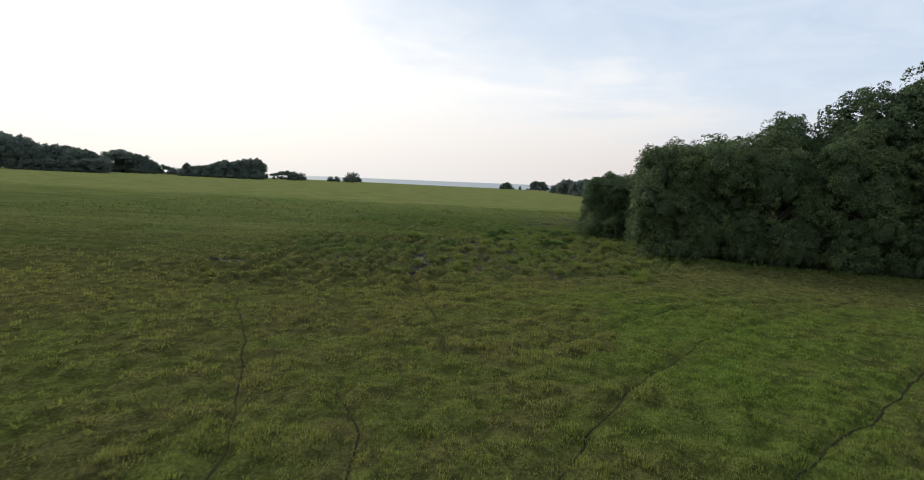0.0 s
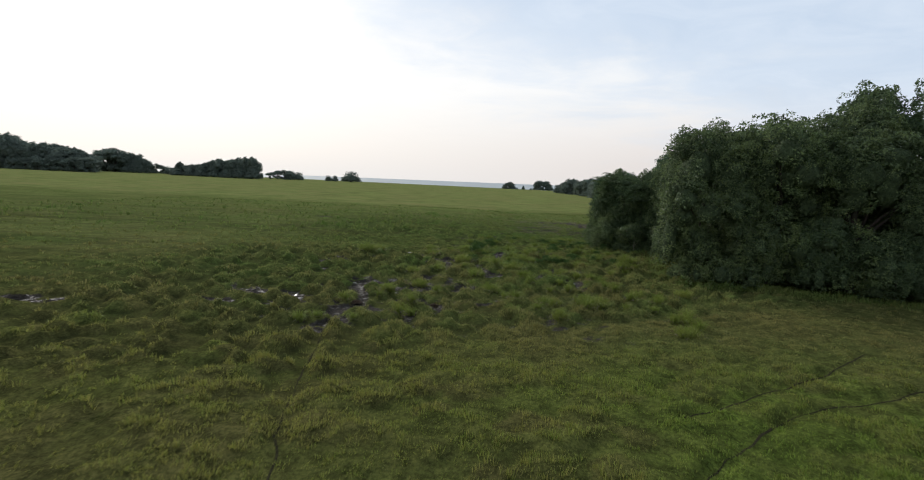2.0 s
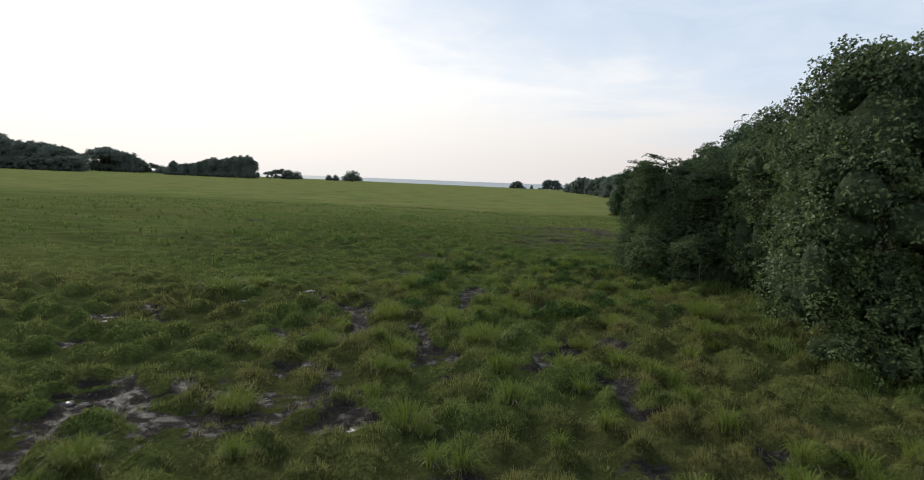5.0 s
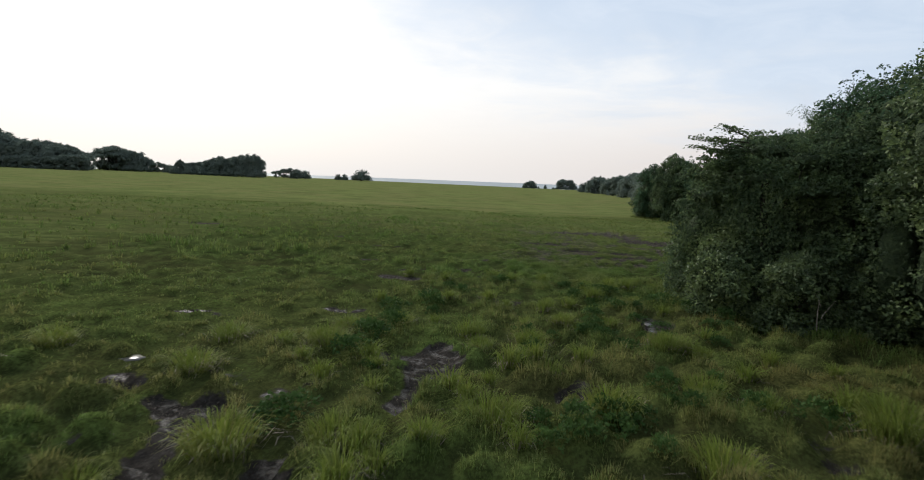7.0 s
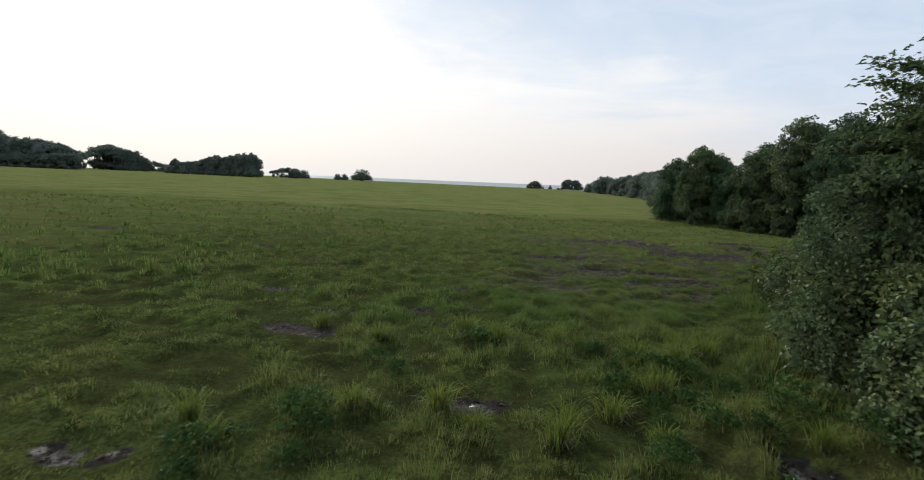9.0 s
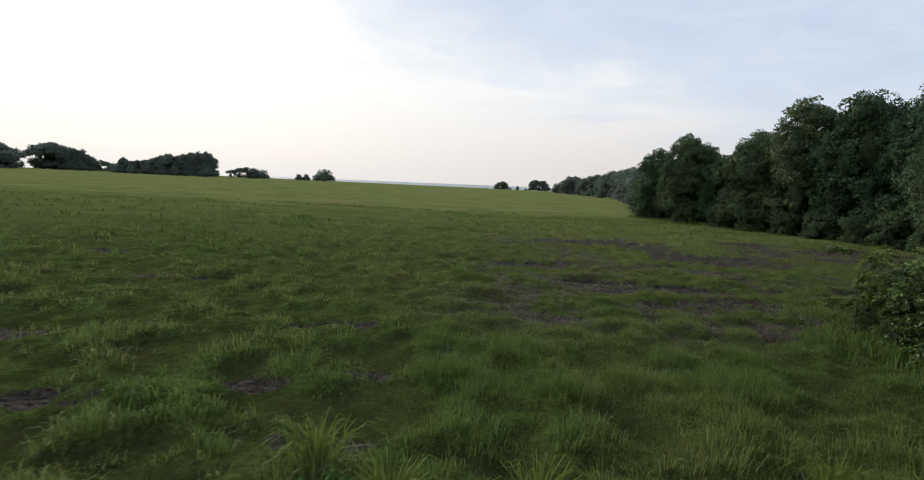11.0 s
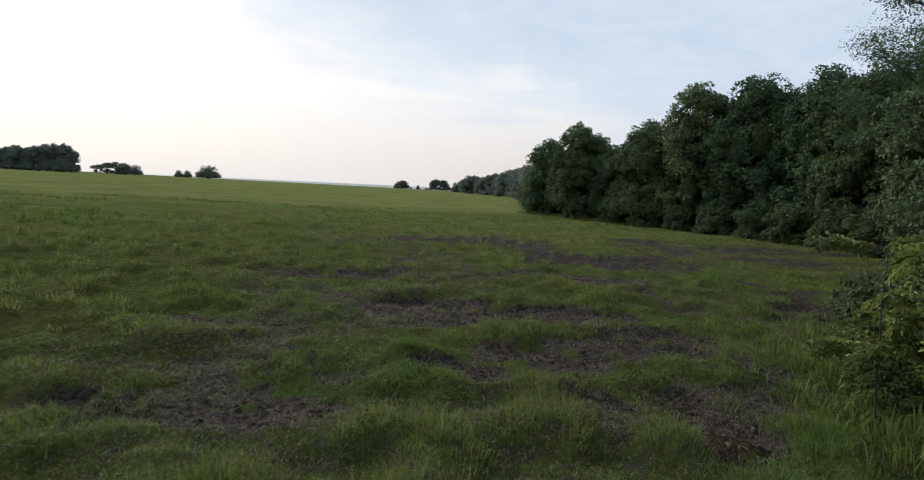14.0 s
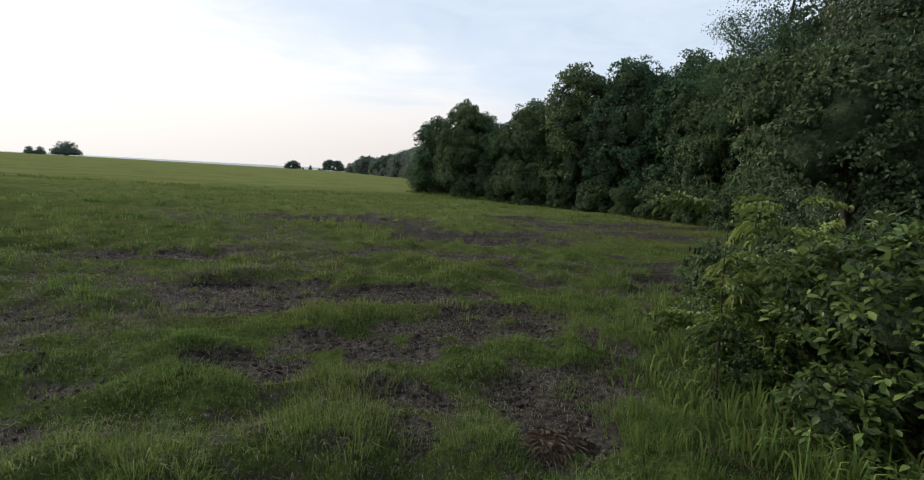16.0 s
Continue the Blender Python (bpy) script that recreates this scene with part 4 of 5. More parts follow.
    for a, b, r in (((0, 0, -0.2), (-0.25, 0.1, 2.6), 0.035), ((-0.12, 0.05, 1.3), (0.4, -0.1, 2.2), 0.018), ((-0.2, 0.05, 1.9), (-0.5, 0.2, 2.5), 0.014)):
        part("limb", mesh_of("limb", *tube(bent(rng, a, b, 7, 0.15), np.linspace(r, r * 0.3, 7), 6), True), DEADWOOD, t)


dead_branch(25.5, 97.5)

# --- forest trees further off: six models, then copies
MODELS = []
for k in range(6):
    m = (LEAF_BLUE, LEAF_FOREST, LEAF_BLUE, LEAF_FOREST, LEAF_EDGE, LEAF_BLUE)[k]
    MODELS.append((k, build_tree(400 + 10 * k, 15.0, (4.3, 4.9, 4.0, 5.3, 4.6, 5.0)[k], stand(0, 0), "dark green forest tree with a lobed leafy crown", m, 560, 44, 0.25, "trees of the forest", True, "tree", 17, 0.66, 0.72, slips=True)))
first = {}


def forest_tree(k, x, y, height, turn, wide=1.0):
    s = height / 15.0
    m = stand(x, y, turn, s * wide, 0.1, 1.0 / wide)
    if k in first:
        copy_thing(MODELS[k][1], m)
    first.setdefault(k, m)


FRONT = [(43.5, 203.5, 12.6), (46.5, 196.5, 14.6), (49.5, 190, 10.8), (52, 184.5, 13.6), (56, 179.5, 18.4), (59.5, 172.5, 18.3), (61.5, 165.5, 18.1), (61.5, 158, 16.7), (60.5, 149.5, 16.6), (54.5, 141.5, 17.0), (43.5, 209, 7.4), (47, 212, 8.8)]
for k, (x, y, h) in enumerate(FRONT):
    forest_tree(k % 6, x, y, h, k * 1.9, 1.0 if h > 9 else 1.5)
BEHIND = [(56, 192, 15), (60, 186, 14.5), (63, 180, 17.8), (66, 170, 17.2), (68, 161, 16.8), (66, 148, 17.0), (51, 201, 13.5), (38, 87, 17.5), (58, 70, 17.5), (66, 66, 18.5), (77, 60, 19), (41.5, 101, 16.5), (43, 111, 17.5), (38, 117, 15), (37, 93, 15.5)]
for k, (x, y, h) in enumerate(BEHIND):
    forest_tree((k + 2) % 6, x, y, h, k * 2.3 + 0.7, 1.15 if h < 20 else 1.2)

# --- four tall ones further back: one model, then copies
tall = None
for k, (x, y, h) in enumerate([(46, 84, 20.8), (55, 81, 30.8), (65, 78, 37.0), (77, 72, 36)]):
    m = stand(x, y, k * 2.1, h / 26.0, 0.1)
    if tall is None:
        tall = build_tree(700, 26.0, 8.6, m, "tall dark forest tree with a dense rounded crown", LEAF_FOREST, 950, 48, 0.32, "trees of the forest", True, "tree", 18, 0.90, slips=True)
    else:
        copy_thing(tall, m)

for k, m in first.items():
    MODELS[k][1].matrix_basis = m

# --- low growth along the foot of the far forest edge: one model, then copies
FOOT = [(42.5, 205, 3.2), (45, 193.5, 3.6), (48.2, 187, 3.4), (50.5, 181.5, 4.2), (52.6, 176.6, 3.8), (54.6, 172, 4.6), (55.8, 167, 4.0), (56.8, 162.6, 4.8), (57.0, 157.6, 4.2), (56.6, 152.6, 4.6), (55.2, 147.6, 4.4), (51.8, 142.4, 4.6), (48.2, 138.4, 4.2), (44.8, 135.6, 4.4), (58.6, 176, 5), (60, 163, 5), (61, 153, 5), (50, 199, 6.5), (54, 194, 6.5), (47.5, 206, 5.5), (57, 187, 6.5)]
low = None
for k, (x, y, h) in enumerate(FOOT):
    m = stand(x, y, k * 1.7, h / 4.0, 0.1)
    if low is None:
        low = build_tree(560, 4.0, 2.3, m, "leafy dark green shrub at the foot of the forest", LEAF_FOREST, 190, 44, 0.20, "shrubs of the forest edge", True, "shrub", 6, 0.40, 0.76, 0.06, slips=True)
    else:
        copy_thing(low, m)

# --- the tall dark tree over the near shrubs, and an airy one behind it
build_tree(600, 16.8, 6.3, stand(45.0, 129.8), "tall dark broadleaf tree with leathery leaves over the shrubs", LEAF_LEATHER, 2300, 30, 0.13, "trees of the forest edge", True, "tree", 15, 0.46)
build_tree(640, 8.0, 3.6, stand(34.5, 126.0), NEAR_LABEL, LEAF_FOREST, 620, 36, 0.15, "trees of the forest edge", True, "tree", 9, 0.42)


def airy_tree(x, y, height, seed):
    rng = np.random.default_rng(seed)
    t = thing("tree", stand(x, y), "tall thin tree with an airy open crown against the sky", "tree", "trees of the forest edge")
    part("trunk", mesh_of("trunk", *tube(bent(rng, (0, 0, -0.3), (0, 0, height * 0.9), 8, 0.1), np.linspace(0.28, 0.06, 8)), True), BARK, t)
    for k in range(16):
        a, h = k * 2.4, height * rng.uniform(0.5, 0.88)
        tip = np.array([math.cos(a) * rng.uniform(2.0, 4.6), math.sin(a) * rng.uniform(2.0, 4.6), h + rng.uniform(1.0, 3.2)])
        line = bent(rng, (0, 0, h), tip, 7, 0.2)
        limb = part("limb", mesh_of("limb", *tube(line, np.linspace(0.06, 0.012, 7), 5), True), BARK, t)
        f = rng.uniform(0.35, 1.08, 95)
        c = np.stack([np.interp(f, np.linspace(0, 1, 7), line[:, j]) for j in range(3)], 1) + rng.normal(size=(95, 3)) * (0.62, 0.62, 0.36)
        p = np.repeat(c, 7, 0) + rng.normal(size=(95 * 7, 3)) * 0.18
        part("foliage", mesh_of("foliage", *leaf_cards(rng, p, rng.normal(size=p.shape) + (0, 0, 0.2), 0.16)), LEAF_BLUE, limb)


airy_tree(49, 141.5, 19.0, 660)
airy_tree(56.5, 152, 17.0, 670)

# --- distant trees on the plain: x, y, height, spread in metres, and shape
FAR_MODELS = []
for k in range(5):
    rng = np.random.default_rng(800 + k)
    flat_top = k == 3
    if flat_top:
        lobes = [(rng.uniform(-5.5, 5.5), rng.uniform(-5, 5), 0, rng.uniform(1.6, 2.8), rng.uniform(1.6, 2.8), rng.uniform(0.7, 1.2)) for _ in range(16)]
        lobes = [(x, y, 8.6 - 0.07 * (x * x + y * y) + rng.uniform(-0.8, 0.4), rx, ry, rz) for x, y, _, rx, ry, rz in lobes]
        lobes += [(rng.uniform(-5, 5), rng.uniform(-4, 4), rng.uniform(1.4, 3.4), 1.5, 1.5, 1.3) for _ in range(5)]
    elif k == 4:
        lobes = [(0, 0, 4.2, 5.4, 5.4, 5.6)] + [(4 * math.cos(a), 4 * math.sin(a), 2.4, 3.0, 3.0, 2.8) for a in np.arange(0, 6.2, 0.9)]
    else:
        lobes = lobes_for(rng, 10.0, (4.0, 4.8, 3.6)[k], True, 10)
    t = thing("tree", stand(0, 0), ("distant dark tree on the edge of the plain", "distant spreading dark tree on the plain", "distant dark leafy tree in a clump", "distant flat-topped tree with bare trunks showing", "lone dome-shaped dark tree on the open plain")[k], "tree", "distant trees")
    part("trunk", mesh_of("trunk", *tube(bent(rng, (0, 0, -0.4), (0.3, 0, 8.0), 6), np.linspace(0.45, 0.16, 6)), True), BARK, t)
    for j in range(5):
        x, y, z = lobes[j + 1][:3]
        part("limb", mesh_of("limb", *tube(bent(rng, (0, 0, z * 0.35), (x, y, z), 5, 0.1), np.linspace(0.24, 0.08, 5), 5), True), BARK, t)
    crown = part("crown", puffed_mesh(820 + k, lobes, 260, 10, 0.46, 0.42, True), LEAF_HAZED, t)
    part("inner_foliage", core_mesh(840 + k, lobes, 1.0, 1500, 0.55), LEAF_HAZED, crown)
    FAR_MODELS.append(t)
first_far = {}


def far_tree(k, x, y, height, turn=0.0, wide=1.0):
    m = stand(x, y, turn, height / 10.0 * wide, 0.3, 1.0 / wide)
    if k in first_far:
        copy_thing(FAR_MODELS[k], m)
    first_far.setdefault(k, m)


FAR_A = [
    (1, -532, 575, 41.2, 1.2),
    (0, -518, 580, 38.7, 1.2),
    (0, -488, 575, 35.2, 1.2),
    (1, -477, 570, 28.8, 1.2),
    (2, -471, 575, 28.9, 1.3),
    (1, -456, 570, 24.5, 1.3),
    (0, -449, 575, 27.5, 1.3),
    (2, -437, 575, 27.4, 1.3),
    (1, -423, 570, 24.7, 1.3),
    (0, -414, 570, 23.4, 1.3),
    (2, -405, 570, 20.9, 1.3),
    (1, -398, 570, 17.7, 1.2),
    (0, -465, 555, 11.1, 1.7),
    (1, -453, 555, 11.7, 1.7),
    (0, -440, 555, 12.2, 1.7),
    (1, -428, 555, 12.8, 1.7),
    (0, -415, 555, 13.3, 1.7),
    (1, -403, 555, 13.9, 1.7),
]
FAR_B = [
    (0, -390, 555, 14.4, 1.7),
    (3, -475, 690, 23.2, 0.8),
    (3, -464, 690, 28.7, 0.9),
    (3, -454, 690, 29.8, 0.95),
    (3, -446, 690, 25.9, 0.8),
    (1, -478, 700, 12.8, 1.2),
    (0, -463, 705, 15.1, 1.2),
    (1, -439, 690, 24.1, 1.0),
    (0, -431, 690, 23.0, 1.1),
    (2, -424, 690, 20.5, 1.1),
    (1, -416, 690, 16.6, 1.1),
    (4, -410, 690, 11.9, 1.0),
    (3, -403, 690, 12.9, 0.9),
    (3, -395, 690, 11.1, 0.9),
    (4, -385, 685, 10.0, 0.9),
    (4, -430, 685, 12.9, 1.2),
    (4, -419, 685, 11.3, 1.2),
    (0, -351, 640, 8.9, 1.2),
    (4, -472, 705, 9.0, 1.5),
    (4, -456, 706, 8.4, 1.6),
    (4, -442, 705, 10.0, 1.5),
]
FAR_C = [
    (2, -344, 640, 15.8, 0.9),
    (1, -337, 640, 12.2, 1.2),
    (0, -330, 640, 13.2, 1.3),
    (2, -322, 640, 14.2, 1.3),
    (1, -314, 640, 15.8, 1.2),
    (0, -306, 640, 18.2, 1.2),
    (1, -298, 640, 20.5, 1.2),
    (2, -290, 640, 19.5, 1.2),
    (0, -282, 640, 20.6, 1.2),
    (1, -275, 640, 22.8, 1.1),
    (2, -268, 640, 21.2, 1.2),
    (0, -261, 640, 24.1, 1.0),
    (1, -256, 640, 19.1, 1.0),
    (4, -344, 632, 8.4, 1.2),
    (4, -329, 632, 9.1, 1.2),
    (4, -315, 632, 9.7, 1.2),
    (4, -300, 632, 10.4, 1.2),
    (4, -285, 632, 11.1, 1.2),
]
FAR_D = [
    (4, -271, 632, 11.7, 1.2),
    (4, -256, 632, 12.4, 1.2),
    (3, -263, 700, 8.8, 1.0),
    (3, -254, 700, 11.3, 1.3),
    (3, -245, 700, 12.5, 1.3),
    (4, -237, 700, 11.4, 1.1),
    (4, -228, 700, 10.4, 1.0),
    (1, -241, 698, 7.6, 1.6),
    (4, -203, 745, 7.8, 0.9),
    (4, -196, 750, 8.1, 0.9),
    (4, -173, 744, 14.4, 1.35),
    (4, 31, 811, 7.3, 0.8),
    (1, 38, 811, 10.2, 1.5),
    (4, 43, 815, 8.7, 0.8),
    (4, 59, 830, 5.9, 0.6),
    (4, 70, 830, 2.9, 1.2),
    (1, 82, 838, 14.0, 1.3),
    (0, 92, 840, 13.6, 1.2),
]
FAR_E = [
    (4, 98, 838, 10.3, 0.8),
    (4, 84, 640, 9.9, 0.7),
    (4, 88, 640, 11.2, 0.7),
    (1, 88, 600, 13.1, 1.1),
    (0, 95, 600, 16.1, 1.2),
    (2, 94, 560, 13.9, 1.2),
    (1, 97, 540, 15.1, 1.2),
    (0, 96, 510, 15.9, 1.2),
    (2, 95, 480, 15.2, 1.2),
    (1, 93, 450, 16.7, 1.2),
    (0, 89, 410, 15.7, 1.2),
    (2, 82, 370, 16.0, 1.2),
    (1, 74, 330, 14.3, 1.2),
    (0, 69, 300, 13.4, 1.2),
    (2, 62, 270, 12.8, 1.3),
    (1, 59, 250, 12.7, 1.3),
    (4, 50, 830, 3.4, 0.6),
    (4, 18, 800, 1.8, 0.5),
]
for j, (k, x, y, h, w) in enumerate(FAR_A + FAR_B + FAR_C + FAR_D + FAR_E):
    far_tree(k, x, y, h, j * 1.7, w)
for k, m in first_far.items():
    FAR_MODELS[k].matrix_basis = m

# ---------------------------------------------------------------- shrubs close to the end of the flight


def near_shrub(x, y, height, spread, seed, label, mat, clumps, per, leaf, wide=0.26):
    rng = np.random.default_rng(seed)
    lobes = lobes_for(rng, height, spread, True, 7)
    t = thing("shrub", stand(x, y), label, "shrub", "shrubs of the forest edge")
    for k in range(6):
        a = k * 1.05
        tip = (spread * 0.5 * math.cos(a), spread * 0.5 * math.sin(a), height * rng.uniform(0.55, 0.85))
        part("stem", mesh_of("stem", *tube(bent(rng, (0.12 * math.cos(a), 0.12 * math.sin(a), -0.2), tip, 7, 0.2), np.linspace(0.035, 0.010, 7), 6), True), BARK, t)
    foliage = part("foliage", crown_mesh(seed + 1, lobes, clumps, per, leaf, leaf * 0.45, broad_leaves, wide, 0.3), mat, t)
    part("inner_foliage", core_mesh(seed + 2, lobes, 0.74, 3000, leaf), SHADED_CORE, foliage)
    return t


def rosette_mesh(seed, lobes, tips, per, leaf, wide):
    """Whorls of broad leaves that spread from the ends of the twigs."""
    rng = np.random.default_rng(seed)
    p, d = shell(rng, lobes, tips)
    d = unit(d * 0.7 + (0, 0, 0.75) + rng.normal(size=d.shape) * 0.2)
    a = unit(np.cross(d, (0.3, 0.5, 0.1)))
    b = np.cross(d, a)
    turn = (np.arange(per)[None] * 2.4 + rng.uniform(0, 6.28, (len(p), 1)))[..., None]
    tilt = rng.uniform(0.15, 0.75, (len(p), per, 1))
    way = (a[:, None] * np.cos(turn) + b[:, None] * np.sin(turn)) * (1.05 - 0.6 * tilt) + d[:, None] * tilt
    pos = p[:, None] + d[:, None] * (np.arange(per)[None, :, None] - per) * 0.022 + way * 0.015
    size = leaf * rng.uniform(0.6, 1.2, (len(p), per)) * rng.uniform(0.75, 1.2, (len(p), 1))
    return mesh_of("foliage", *broad_leaves(rng, pos.reshape(-1, 3), way.reshape(-1, 3), size.ravel(), wide))


def rosette_shrub(x, y, height, spread, seed, label, mat, tips, per, leaf):
    rng = np.random.default_rng(seed)
    lobes = lobes_for(rng, height, spread, True, 8)
    t = thing("shrub", stand(x, y), label, "shrub", "shrubs of the forest edge")
    for k in range(9):
        a = k * 0.7
        tip = (spread * 0.75 * math.cos(a), spread * 0.75 * math.sin(a), height * rng.uniform(0.5, 0.9))
        part("stem", mesh_of("stem", *tube(bent(rng, (0.15 * math.cos(a), 0.15 * math.sin(a), -0.2), tip, 7, 0.2), np.linspace(0.03, 0.008, 7), 6), True), BARK, t)
    foliage = part("foliage", rosette_mesh(seed + 1, lobes, tips, per, leaf, 0.24), mat, t)
    part("inner_foliage", core_mesh(seed + 2, lobes, 0.74, 2500, leaf * 0.8), SHADED_CORE, foliage)
    return t


def leafy_sprays(shrub, n, seed, height, spread, low=0.3, reach=(0.5, 0.95), leaf=0.10, pale=0.5):
    """Branches that stand out sideways and carry flat layers of leaflets on short side twigs."""
    rng = np.random.default_rng(seed)
    for k in range(n):
        a = k * 2.4 + rng.uniform(-0.5, 0.5)
        z = height * rng.uniform(low, 1.0)
        r = spread * rng.uniform(0.3, 0.85) * (1.15 - 0.55 * z / height)
        out = np.array([math.cos(a), math.sin(a), 0.0])
        roll = rng.uniform(-0.9, 0.9)
        side = np.array([-out[1] * math.cos(roll), out[0] * math.cos(roll), math.sin(roll)])
        long = rng.uniform(*reach)
        lift, sag = rng.uniform(0.15, 0.5), rng.uniform(0.3, 0.6)
        f = np.linspace(0, 1, 9)[:, None]
        line = out * r + np.array([0, 0, z]) + out * f * long + np.array([0, 0, 1.0]) * (lift * f - sag * f * f) * long + side * 0.12 * long * np.sin(f * 3 + k)
        twig = part("twig", mesh_of("twig", *tube(line[::2], np.linspace(0.008, 0.0025, 5), 4), True), BARK, shrub)
        pos, way = [], []
        for j in range(2, 9):
            for hand in (1, -1):
                reach_j = (0.42 - 0.028 * j) * long * rng.uniform(0.5, 1.1)
                head = unit(side * hand + out * rng.uniform(0.4, 0.9) + (0, 0, rng.uniform(-0.4, 0.05)))
                for q in np.linspace(0.25, 1.0, 5):
                    for turn in (1, -1):
                        pos.append(line[j] + head * q * reach_j)
                        way.append(head * 0.6 + np.cross(head, (0, 0, 1.0)) * turn * 0.8 + rng.normal(size=3) * 0.22)
        pos, way = np.array(pos), np.array(way)
        spray = part("leaf_spray", mesh_of("leaf_spray", *leaf_cards(rng, pos, way, leaf * rng.uniform(0.7, 1.25, len(pos)), 0.24, 0.45)), LEAF_SPRAY if rng.uniform() < pale else LEAF_BIG, twig)
        tagged(spray, kind="stuff")


rosette_shrub(26.7, 118.3, 3.35, 2.2, 900, "broad-leaved shrub with whorls of glossy green leaves", LEAF_BIG, 1300, 8, 0.165)
SPRAY = near_shrub(27.0, 121.3, 1.45, 1.4, 920, "light green shrub with leafy sprays arching outwards", LEAF_HERB, 800, 7, 0.085, 0.24)
leafy_sprays(SPRAY, 60, 940, 1.9, 1.7, 0.3, pale=0.4)
near_shrub(29.2, 123.4, 2.1, 2.0, 930, "leafy dark green shrub growing at the forest edge", LEAF_FOREST, 650, 7, 0.13, 0.26)


def sapling(x, y, height, seed):
    """A slim young tree whose pale leaf sprays stand above the shrubs."""
    rng = np.random.default_rng(seed)
    t = thing("sapling", stand(x, y), "slim sapling with pale yellow-green leaf sprays above the shrubs", "tree", "shrubs of the forest edge")
    part("stem", mesh_of("stem", *tube(bent(rng, (0, 0, -0.2), (0.15, 0.1, height), 8, 0.06), np.linspace(0.022, 0.006, 8), 6), True), BARK, t)
    leafy_sprays(t, 18, seed + 1, height, 0.45, 0.30, (0.6, 1.1), 0.12, 0.9)


sapling(25.2, 120.9, 3.25, 950)
sapling(27.0, 121.4, 3.3, 955)

# ---------------------------------------------------------------- water and mud


def puddle(x, y, rx, ry, seed):
    n = 28
    ang = np.arange(n) * 2 * math.pi / n
    wob = 0.55 + 0.75 * noise2(np.cos(ang) * 1.7 + seed, np.sin(ang) * 1.7, 0.9, seed, 2)
    z = float(np.median(ground_z(x + rx * 0.6 * np.cos(ang), y + ry * 0.6 * np.sin(ang)))) + 0.012
    rim = np.stack([rx * wob * np.cos(ang), ry * wob * np.sin(ang), 0 * ang], 1)
    co = np.concatenate([[[0, 0, 0.0]], rim, rim * 1.06 - (0, 0, 0.05)])
    tri = [[0, 1 + k, 1 + (k + 1) % n] for k in range(n)]
    for k in range(n):
        a, b = 1 + k, 1 + (k + 1) % n
        tri += [[a, a + n, b + n], [a, b + n, b]]
    me = mesh_of("puddle", co, np.array(tri))
    me.materials.append(PUDDLE)
    ob = new("puddle", me)
    ob.matrix_basis = pose(x, y, z)
    return tagged(ob, "shallow muddy puddle reflecting the pale sky", "puddle", "puddles in the wet hollow")


for k, (x, y, rx, ry) in enumerate([(-8.7, 62.8, 0.35, 1.0), (-13.7, 60.4, 0.7, 0.35), (-9.4, 64.6, 0.3, 1.3), (4.1, 70.2, 0.6, 0.5), (10.9, 77.3, 0.6, 0.5), (13.8, 75.3, 0.4, 0.7), (-6.4, 70.3, 0.6, 0.45), (2.8, 64.3, 0.6, 0.4), (17.9, 99.9, 0.5, 1.4), (17.7, 98.2, 0.5, 1.2), (10.0, 102.6, 0.45, 0.3), (-0.8, 63.8, 0.7, 0.4), (-4.0, 88.9, 0.75, 0.55)]):
    puddle(x, y, rx * 0.62, ry * 0.62, 60 + k)


def scatter(rng, x0, x1, y0, y1, per_m2):
    n = int((x1 - x0) * (y1 - y0) * per_m2)
    return rng.uniform(x0, x1, n), rng.uniform(y0, y1, n)


def clods():
    """Lumps of trampled mud and turf in the bare patches."""
    rng = np.random.default_rng(55)
    places = []
    for some in (MUD_WET, MUD_MID, MUD_DRY, MUD_LEFT):
        for cx, cy, rx, ry in some:
            n = int((15 if some is MUD_WET else 60) * rx * ry) + 4
            places.append(np.stack([cx + rx * rng.normal(size=n) * 0.62, cy + ry * rng.normal(size=n) * 0.62], 1))
    x, y = scatter(rng, -2, 34, 112, 150, 8.0)
    bare = (mud_at(x, y) > 0.35) & ~in_forest(x, y, 0.3)
    n_small = sum(len(q) for q in places)
    p = np.concatenate(places + [np.stack([x, y], 1)[bare]])
    ball = np.array([(0, 0, 1), (1, 0, 0.1), (0.3, 0.95, 0), (-0.8, 0.6, 0.05), (-0.8, -0.6, 0), (0.3, -0.95, 0.1), (0, 0, -0.6)], float)
    tri = np.array([[0, 1, 2], [0, 2, 3], [0, 3, 4], [0, 4, 5], [0, 5, 1], [6, 2, 1], [6, 3, 2], [6, 4, 3], [6, 5, 4], [6, 1, 5]])
    s = rng.uniform(0.015, 0.055, len(p)) * np.where(np.arange(len(p)) < n_small, 0.9, 0.8)
    co = ball[None] * (s[:, None] * rng.uniform(0.7, 1.4, (len(p), 3)) * (1, 1, 0.6))[:, None] + rng.normal(size=(len(p), 7, 3)) * 0.018
    co += np.column_stack([p, ground_z(p[:, 0], p[:, 1]) + 0.01])[:, None]
    keep = mud_at(p[:, 0], p[:, 1]) > 0.3
    co, p = co[keep], p[keep]
    me = mesh_of("mud_clods", co.reshape(-1, 3), (tri[None] + np.arange(len(p))[:, None, None] * 7).reshape(-1, 3))
    me.materials.append(MUD)
    tagged(new("mud_clods", me), "lumps of dark trampled mud in the bare patches", "mud", kind="stuff")


